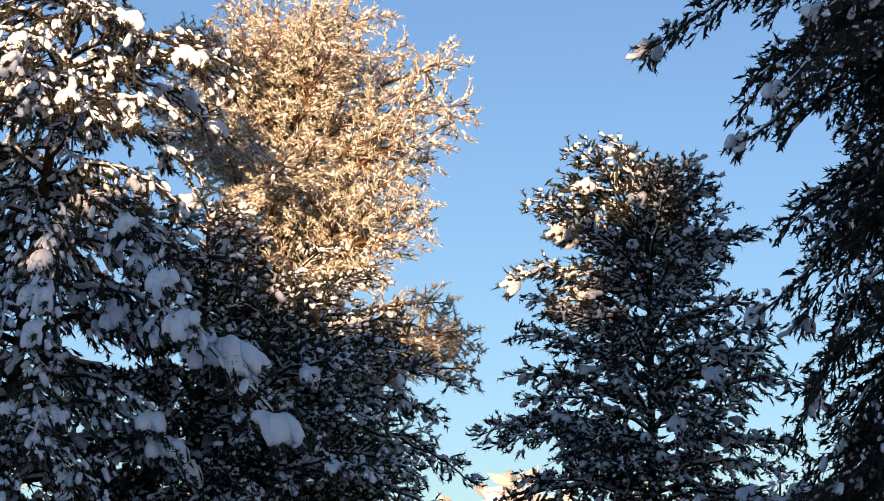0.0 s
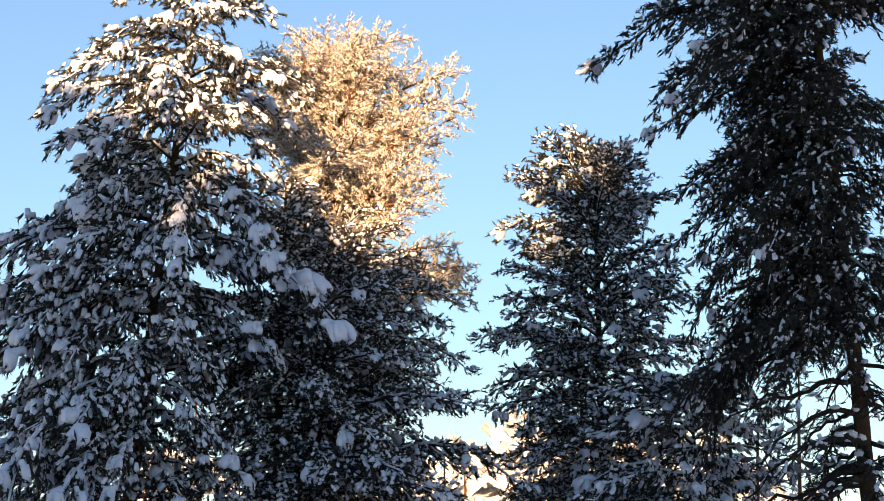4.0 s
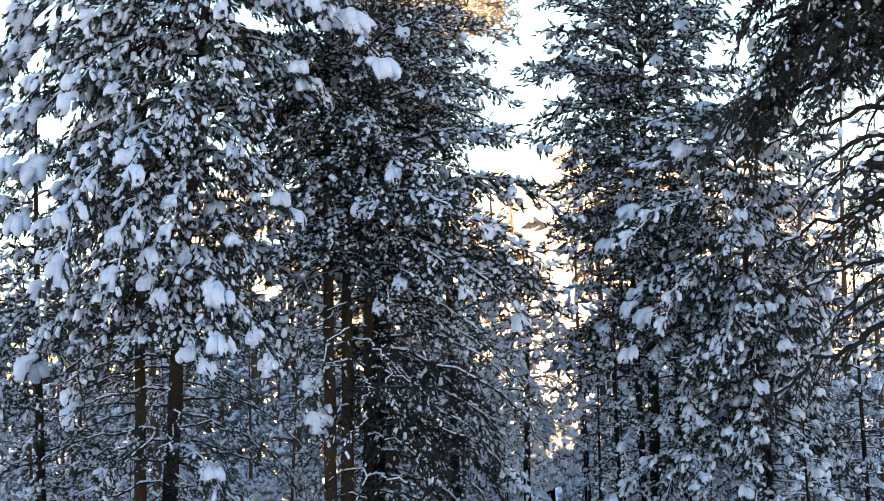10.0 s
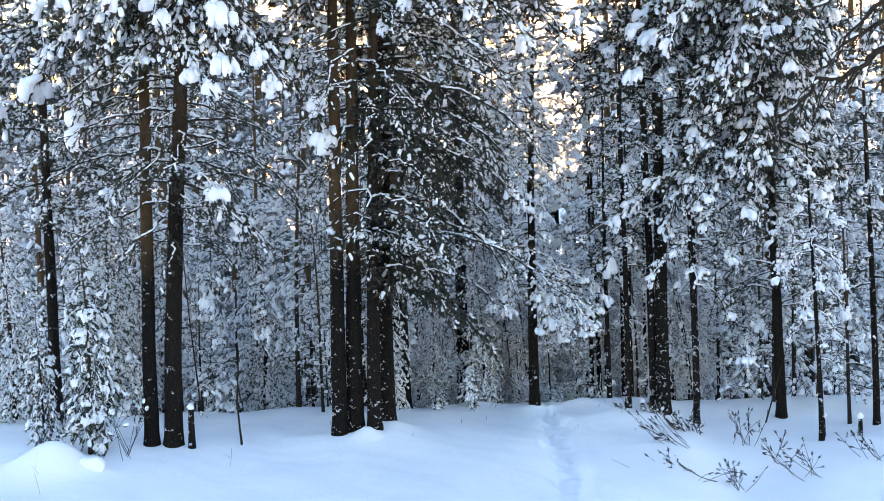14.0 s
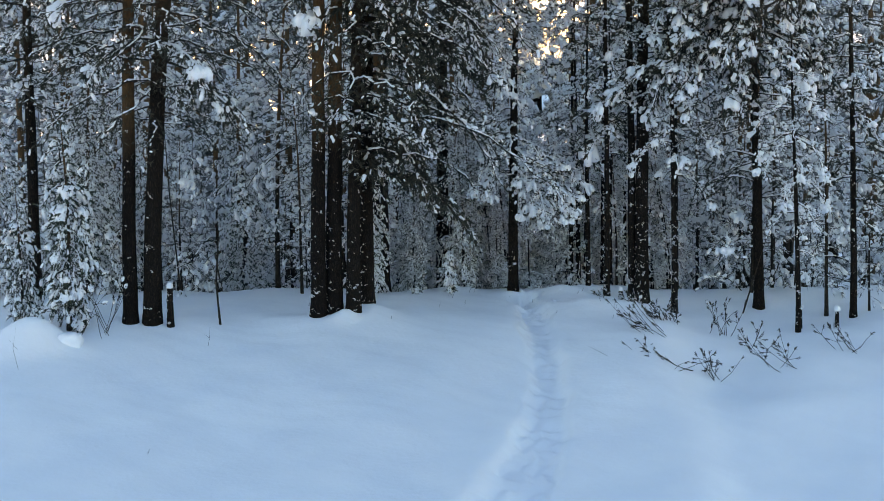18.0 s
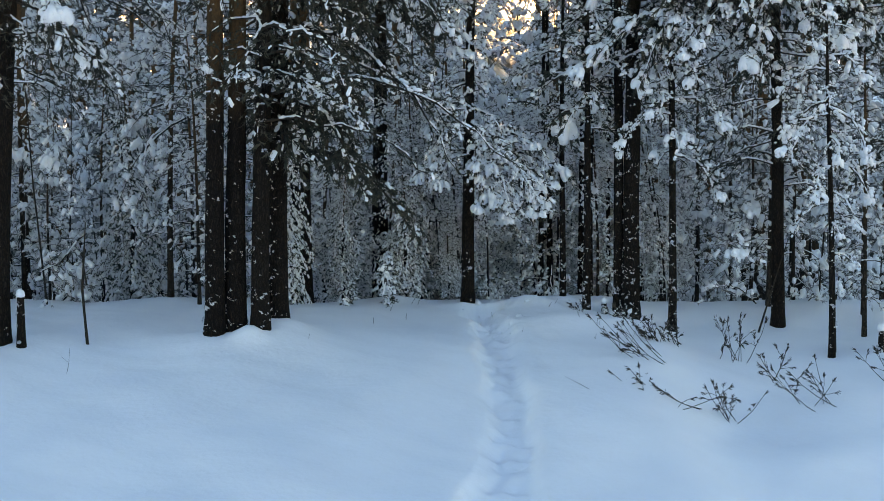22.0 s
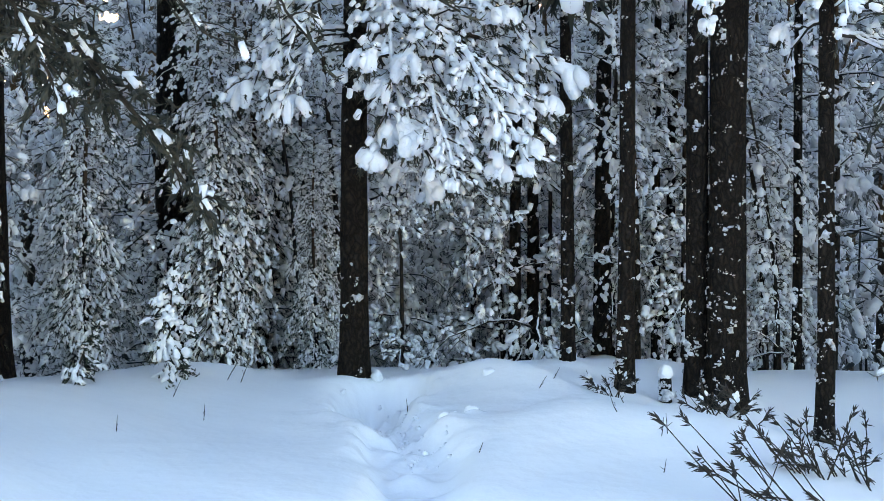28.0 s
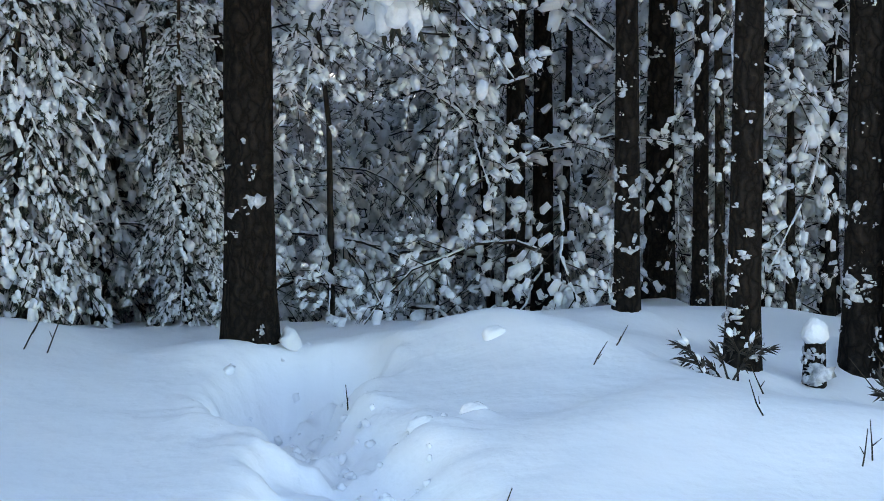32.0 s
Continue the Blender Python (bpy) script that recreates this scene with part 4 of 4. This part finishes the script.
# trunks that stand close behind the trail
for x, y, r, h in ((2.92, 55.4, 0.06, 9), (3.12, 55.7, 0.064, 9), (3.22, 53.25, 0.062, 8), (3.72, 55.2, 0.085, 9.5), (3.86, 54.7, 0.045, 8), (4.28, 55.6, 0.048, 8), (4.46, 55.9, 0.05, 9), (4.95, 56.2, 0.06, 9), (5.5, 55.0, 0.05, 9)):
    pine("pine_tree", x, y, h, r, "slim dark pine trunk behind the trail, crusted with snow", [(2.6, 0.5, 0.5), (h * 0.6, 1.1, 1.1), (h - 0.2, 0.3, 0.3)], "bough", 14, BARK_DARK,
         lean=(rng.normal(0, 0.15), 0.1), patches=90, group="slim pines behind the trail", seed=int(40 + x * 10), sides=9)
rng = np.random.default_rng(34)
place_template(DRAPED, -8.40, 48.75, 0.95, 0.4, "slim spruce with snow on its drooping boughs", "spruces of the clearing")
place_template(FIRS[0], 0.25, 54.35, 0.66, 0.9, "spruce with long drooping boughs laden with snow", "spruces of the clearing")
place_template(FIRS[0], 1.10, 54.6, 0.40, 2.9, "small spruce with drooping snow-covered boughs", "spruces of the clearing")
place_template(FIRS[0], -0.95, 54.7, 0.62, 4.0, "spruce with long drooping boughs laden with snow", "spruces of the clearing")
place_template(DRAPED, -9.45, 48.95, 0.62, 2.2, "small spruce with drooping snow-covered boughs", "spruces of the clearing")
place_template(FIRS[0], 0.55, 55.6, 0.75, 1.4, "small spruce with drooping snow-covered boughs", "spruces of the clearing")
place_template(FIRS[0], 1.0, 56.3, 0.7, 2.4, "small spruce with drooping snow-covered boughs", "spruces of the clearing")

# ---------------------------------------------------------------- low things in the snow
LEAF = needle_material("brown_leaves", (0.018, 0.014, 0.012), (0.050, 0.036, 0.028))


def shrub(x, y, size, stems, label, seed, snow_share=0.06, leans=(0.5, 1.9), lefts=0.6):
    """A low shrub: bent stems that end in bunches of narrow drooping leaves."""
    global rng
    rng = np.random.default_rng(seed)
    top = new("shrub")
    top.location = (x, y, on_ground(x, y))
    tagged(top, label, "shrub", "shrubs in the snow")
    for i in range(stems):
        a = rng.uniform(0, 2 * math.pi) if rng.random() > lefts else math.pi + rng.normal(0, 0.5)
        lean = rng.uniform(*leans)
        L = size * rng.uniform(0.55, 1.1)
        k = np.linspace(0, 1, 5)[:, None]
        d = np.array([math.cos(a) * lean, math.sin(a) * lean * 0.7, 1.0])
        pts = np.array([rng.normal(0, 0.16 * size), rng.normal(0, 0.14 * size), -0.06]) + d / np.linalg.norm(d) * L * k + np.array([0, 0, 0.22 * L]) * k**2.5 + rng.normal(0, 0.012, (5, 3)) * k
        wood, leaves, caps = Soup(), Soup(), []
        tube(wood, pts, 0.0070 * (1 - 0.5 * k[:, 0]), 5)
        tips = [(pts[-1], pts[-1] - pts[-2])]
        for j in range(int(rng.integers(1, 4))):
            p = pts[int(rng.integers(2, 4))]
            dd = unit(pts[-1] - pts[0]) * 0.5 + rng.normal(0, 0.5, 3) * np.array([1, 1, 0.5])
            e = p + unit(dd) * L * rng.uniform(0.2, 0.42)
            tube(wood, [p, (p + e) / 2 + rng.normal(0, 0.01, 3), e], (0.005, 0.004, 0.003), 4)
            tips.append((e, e - p))
        for p, dd in tips:
            for j in range(int(rng.integers(9, 15))):
                ld = unit(unit(dd) * 0.9 + rng.normal(0, 0.26, 3) + np.array([0, 0, -0.35]))
                v, f = CORE
                v = v * np.array([0.044, 0.0100, 0.006]) * min(1.0, 0.5 + size * 0.6) * rng.uniform(0.7, 1.25)
                leaves.add(p - unit(dd) * rng.uniform(-0.02, 0.07) + ld * 0.03 + v @ frame_of(ld).T, f)
            if rng.random() < snow_share:
                cap = Soup()
                pad(cap, p + np.array([0, 0, 0.012]), dd, (0.045 * size + 0.012, 0.03 * size + 0.008, 0.03 * size + 0.006), MID)
                caps.append(cap)
        st = linked("stem", wood.mesh("stem", TWIG), top)
        tagged(linked("leaves", leaves.mesh("leaves", LEAF, False), st), kind="stuff")
        for cap in caps:
            linked("snow_cap", cap.mesh("snow_cap", SNOW), st)
    return top


shrub(5.45, 46.8, 0.62, 7, "low shrub with upright dark leaf bunches in the snow", 201, 0.1, (0.4, 1.2), 0.5)
shrub(4.75, 46.6, 1.10, 8, "bent brown shrub spreading over the snow", 202, 0.0, (1.8, 4.0), 0.85)
shrub(4.80, 48.5, 1.25, 8, "long-stemmed brown shrub with drooping leaf bunches", 203, 0.0, (1.2, 3.0), 0.9)
shrub(5.90, 49.65, 0.70, 8, "upright brown shrub half buried in snow", 204, 0.15, (0.3, 1.1), 0.5)
shrub(7.0, 47.2, 0.95, 8, "sparse brown shrub in deep snow", 205, 0.05, (0.8, 2.4), 0.7)
shrub(6.6, 48.6, 0.6, 6, "low shrub with a little snow on its tips", 206, 0.3)
shrub(4.12, 51.1, 0.30, 6, "shrub with a snow cap in front of the stout pine", 207, 0.5)
shrub(4.42, 51.5, 0.34, 6, "shrub with dark drooping leaves before the stout pine", 208, 0.4)
shrub(3.46, 52.05, 0.26, 7, "little shrub at the foot of a flecked trunk", 209, 0.5)
shrub(4.60, 49.75, 0.48, 10, "sprawling shrub with dark drooping leaf bunches on thin stems", 210, 0.0, (0.4, 1.5), 0.6)
shrub(5.0, 50.0, 0.46, 8, "sprawling shrub with dark drooping leaf bunches on thin stems", 211, 0.0, (0.4, 1.4), 0.5)
shrub(8.6, 48.2, 0.7, 7, "brown shrub in deep snow", 212)
shrub(-7.6, 48.3, 1.25, 9, "tangled bush with snow on its tips beside the pines", 213, 0.5, (0.2, 1.0), 0.4)



def sapling(x, y, h, lean, label, seed):
    """A little spruce bent under a few thick mitts of snow."""
    global rng
    rng = np.random.default_rng(seed)
    top = new("sapling")
    top.location = (x, y, on_ground(x, y))
    tagged(top, label, "sapling", "saplings in the snow")
    k = np.linspace(0, 1, 6)[:, None]
    pts = np.array([0, 0, -0.08]) + np.array([lean * h, 0, h]) * k + np.array([lean * h * 0.5, 0, 0]) * k**3
    so = Soup()
    tube(so, pts, 0.016 * (1 - 0.8 * k[:, 0]), 6)
    linked("trunk", so.mesh("trunk", TWIG), top)
    n = int(6 + h * 10)
    for i in range(n):
        q = 0.12 + 0.86 * i / (n - 1)
        p = np.array([np.interp(q, k[:, 0], pts[:, c]) for c in range(3)])
        a = i * 2.4 + rng.normal(0, 0.3)
        L = h * (0.08 + 0.30 * (1 - q)) * rng.uniform(0.6, 1.25)
        d = np.array([math.cos(a), math.sin(a), rng.uniform(-1.0, -0.35)])
        e = p + d * L
        wood, green, snow = Soup(), Soup(), Soup()
        tube(wood, [p, (p + e) / 2 + np.array([0, 0, 0.12 * L]), e], (0.006, 0.005, 0.003), 4)
        for j in range(24):
            o = p + d * L * rng.uniform(0.3, 1.05) + rng.normal(0, 0.02, 3)
            tuft(green, o, d + rng.normal(0, 0.5, 3), 0.035, 3, 0.003, 0.25)
        w = (0.016 + h * 0.038) * rng.uniform(0.7, 1.2)
        for j in range(9):
            dd = unit(d + rng.normal(0, 0.5, 3) * np.array([1, 1, 0.5]))
            o = p + d * L * rng.uniform(0.1, 0.8) + np.array([rng.normal(0, 0.4) * w, rng.normal(0, 0.4) * w, w * 0.35])
            finger(snow, o, dd, max(L * rng.uniform(0.25, 0.45), w * 0.9), w * rng.uniform(0.35, 0.6), 0.3, LONG, 0.12, 0.8)
        b = linked("branch", wood.mesh("branch", TWIG), top)
        tagged(linked("needles", green.mesh("needles", SPRUCE), b), kind="stuff")
        tagged(linked("snow_load", snow.mesh("snow_load", SNOW), b), kind="stuff")


sapling(-0.13, 53.25, 1.02, 0.05, "little spruce almost hidden under thick mitts of snow", 301)
sapling(-0.92, 53.25, 0.60, 0.28, "small bent spruce loaded with snow", 302)
sapling(0.02, 53.3, 0.35, -0.1, "low snow-buried spruce seedling", 303)


def stump(x, y, h, r, cap, label):
    top = new("stump")
    top.location = (x, y, on_ground(x, y))
    tagged(top, label, "stump", "snow-capped stumps")
    so, at = trunk_soup(h, r, (0, 0), 0.0, 12, 0.8)
    linked("trunk", so.mesh("trunk", BARK_DARK), top)
    c = Soup()
    pad(c, np.array([0, 0, h + cap * 0.35]), (1, 0, 0), (cap, cap, cap * 1.25), BIG, 0.03)
    linked("snow_cap", c.mesh("snow_cap", SNOW), top, "tall round cap of snow")
    tagged(linked("bark_snow", stuck_snow(at, 0.02, h, 90, 0.008).mesh("bark_snow", CRUST), top), kind="stuff")


rng = np.random.default_rng(35)
stump(3.93, 52.42, 0.20, 0.05, 0.062, "short dark stump with a tall round snow cap")
stump(4.30, 51.3, 0.14, 0.03, 0.04, "broken stub with a snow cap before the stout pine")
stump(-6.19, 48.78, 0.85, 0.075, 0.08, "broken dead stem with a snow cap beside the pines")
stump(7.9, 50.9, 0.45, 0.06, 0.09, "short stump under a round snow cap")
stump(8.7, 50.6, 0.40, 0.05, 0.08, "short stump under a round snow cap")


def snow_lump(x, y, size, label, turn=(1, 0, 0), sunk=0.15):
    so = Soup()
    v, f = ball(28, 16)
    w = v.copy()
    bump = 0.05 * np.sin(5 * v[:, 0] + 2) * np.sin(4 * v[:, 1]) + 0.03 * np.sin(9 * v[:, 0] - 7 * v[:, 2])
    w = np.sign(w) * np.abs(w) ** 0.62
    w *= (1 + bump)[:, None]
    so.add((w * np.array(size)) @ frame_of(turn).T, f)
    ob = new("snow_lump", so.mesh("snow_lump", GROUND_SNOW))
    ob.location = (x, y, on_ground(x, y) - size[2] * sunk)
    tagged(ob, label, "snow lump", "lumps of snow")


snow_lump(-8.12, 47.2, (0.26, 0.2, 0.2), "rough block of snow at the foot of a dome")
snow_lump(2.52, 52.55, (0.055, 0.06, 0.055), "small block of snow on a drift", sunk=0.62)
clods = Soup()
for i in range(170):
    u = rng.random()
    if i < 95:
        x, y = 1.55 + rng.normal(0, 0.13), 52.45 + rng.normal(0, 0.3)
    else:
        x, y = 1.66 + 0.35 * u + rng.normal(0, 0.13), 52.1 - 1.5 * u + rng.normal(0, 0.1)
    z = 0.010 * rng.lognormal(0, 0.6)
    pad(clods, np.array([x, y, on_ground(x, y) + z * 0.2]), rng.normal(0, 1, 3), (z * rng.uniform(0.9, 1.6), z * rng.uniform(0.8, 1.2), z), LUMP, 0.16)
for x, y, z in ((1.42, 52.15, 0.06), (1.36, 52.4, 0.05), (1.62, 51.9, 0.05), (2.12, 51.25, 0.06), (2.32, 51.35, 0.05), (1.75, 52.5, 0.05)):
    pad(clods, np.array([x, y, on_ground(x, y) - z * 0.45]), (1, rng.normal(0, 0.5), 0), (z * 1.2, z, z * 0.8), BIG, 0.07)
tagged(new("snow_clods", clods.mesh("snow_clods", GROUND_SNOW)), "crumbled clods of snow kicked up beside the trail", "snow clods", kind="stuff")


def stalk(x, y, h, lean, label, thick=0.004):
    so = Soup()
    p = np.array([0, 0, -0.05])
    e = np.array([lean * h, rng.normal(0, 0.1) * h, h])
    tube(so, [p, (p + e) / 2 + rng.normal(0, 0.04 * h, 3), e], (thick, thick * 0.8, thick * 0.4), 5)
    m = (p + e) / 2
    tube(so, [m, m + np.array([rng.normal(0, 0.3), 0, 0.35]) * h * 0.6], (thick * 0.6, thick * 0.3), 4)
    ob = new("dry_stalk", so.mesh("dry_stalk", TWIG))
    ob.location = (x, y, on_ground(x, y))
    tagged(ob, label, "stalk", "dry stalks")


for x, y, h, lean in ((-5.26, 47.58, 0.42, 0.15), (-9.0, 46.0, 0.9, -0.05), (-0.04, 52.62, 0.14, 0.6), (0.27, 51.86, 0.13, 0.1), (1.86, 52.25, 0.12, -0.1), (3.5, 51.4, 0.12, -0.7), (3.64, 50.55, 0.14, 0.15), (3.70, 50.6, 0.15, -0.1),
                      (0.35, 53.3, 0.2, 0.7), (0.47, 53.25, 0.18, 0.5), (2.99, 52.23, 0.08, 0.9), (3.3, 46.6, 0.20, -2.4), (-5.73, 41.2, 0.10, 0.6), (-1.37, 49.1, 0.08, 0.2), (-0.31, 51.0, 0.12, 0.1), (2.86, 52.0, 0.10, 0.8), (3.4, 50.95, 0.14, -0.6), (3.55, 49.8, 0.1, 0.3), (2.3, 50.2, 0.08, 0.5), (4.4, 52.3, 0.3, -0.9), (4.3, 52.2, 0.25, -1.1)):
    stalk(x, y, h, lean, "dry stalk poking out of the snow")
stalk(-5.15, 49.3, 2.1, 0.0, "thin dark dead sapling at the edge of the clearing", 0.03)

# the wood behind the clearing, which keeps the low sun off the ground
rng = np.random.default_rng(36)
made = 0
while made < 134:
    x, y = -42 + 62 * rng.random(), -30 + 22 * rng.random()
    across = 0.985 * x - 0.17 * y                    # how far to the side of the sun's way
    if not -34 < across < 15:
        continue
    tall = 28.6 if across < -12.6 else 25.2 if across < -7.6 else 28.0 if across < -2.2 else 34.0
    place_template(BELT[made % 2], x, y, (tall + rng.normal(0, 0.8)) / 12.5, rng.uniform(0, 6.28), "tall pine of the wood behind the clearing", "pines behind the clearing")
    made += 1
# the sunlit wood beyond the lane, its glare helped by near-white needles
FAR_PINES = [with_needles(t, SUN_GLARE) for t in BELT]
for i in range(44):
    x, y = -22 + 52 * rng.random(), 185 + 25 * rng.random()
    place_template(FAR_PINES[i % 2], x, y, rng.uniform(1.7, 2.4), rng.uniform(0, 6.28), "distant pine lit by the sun", "distant sunlit pines")
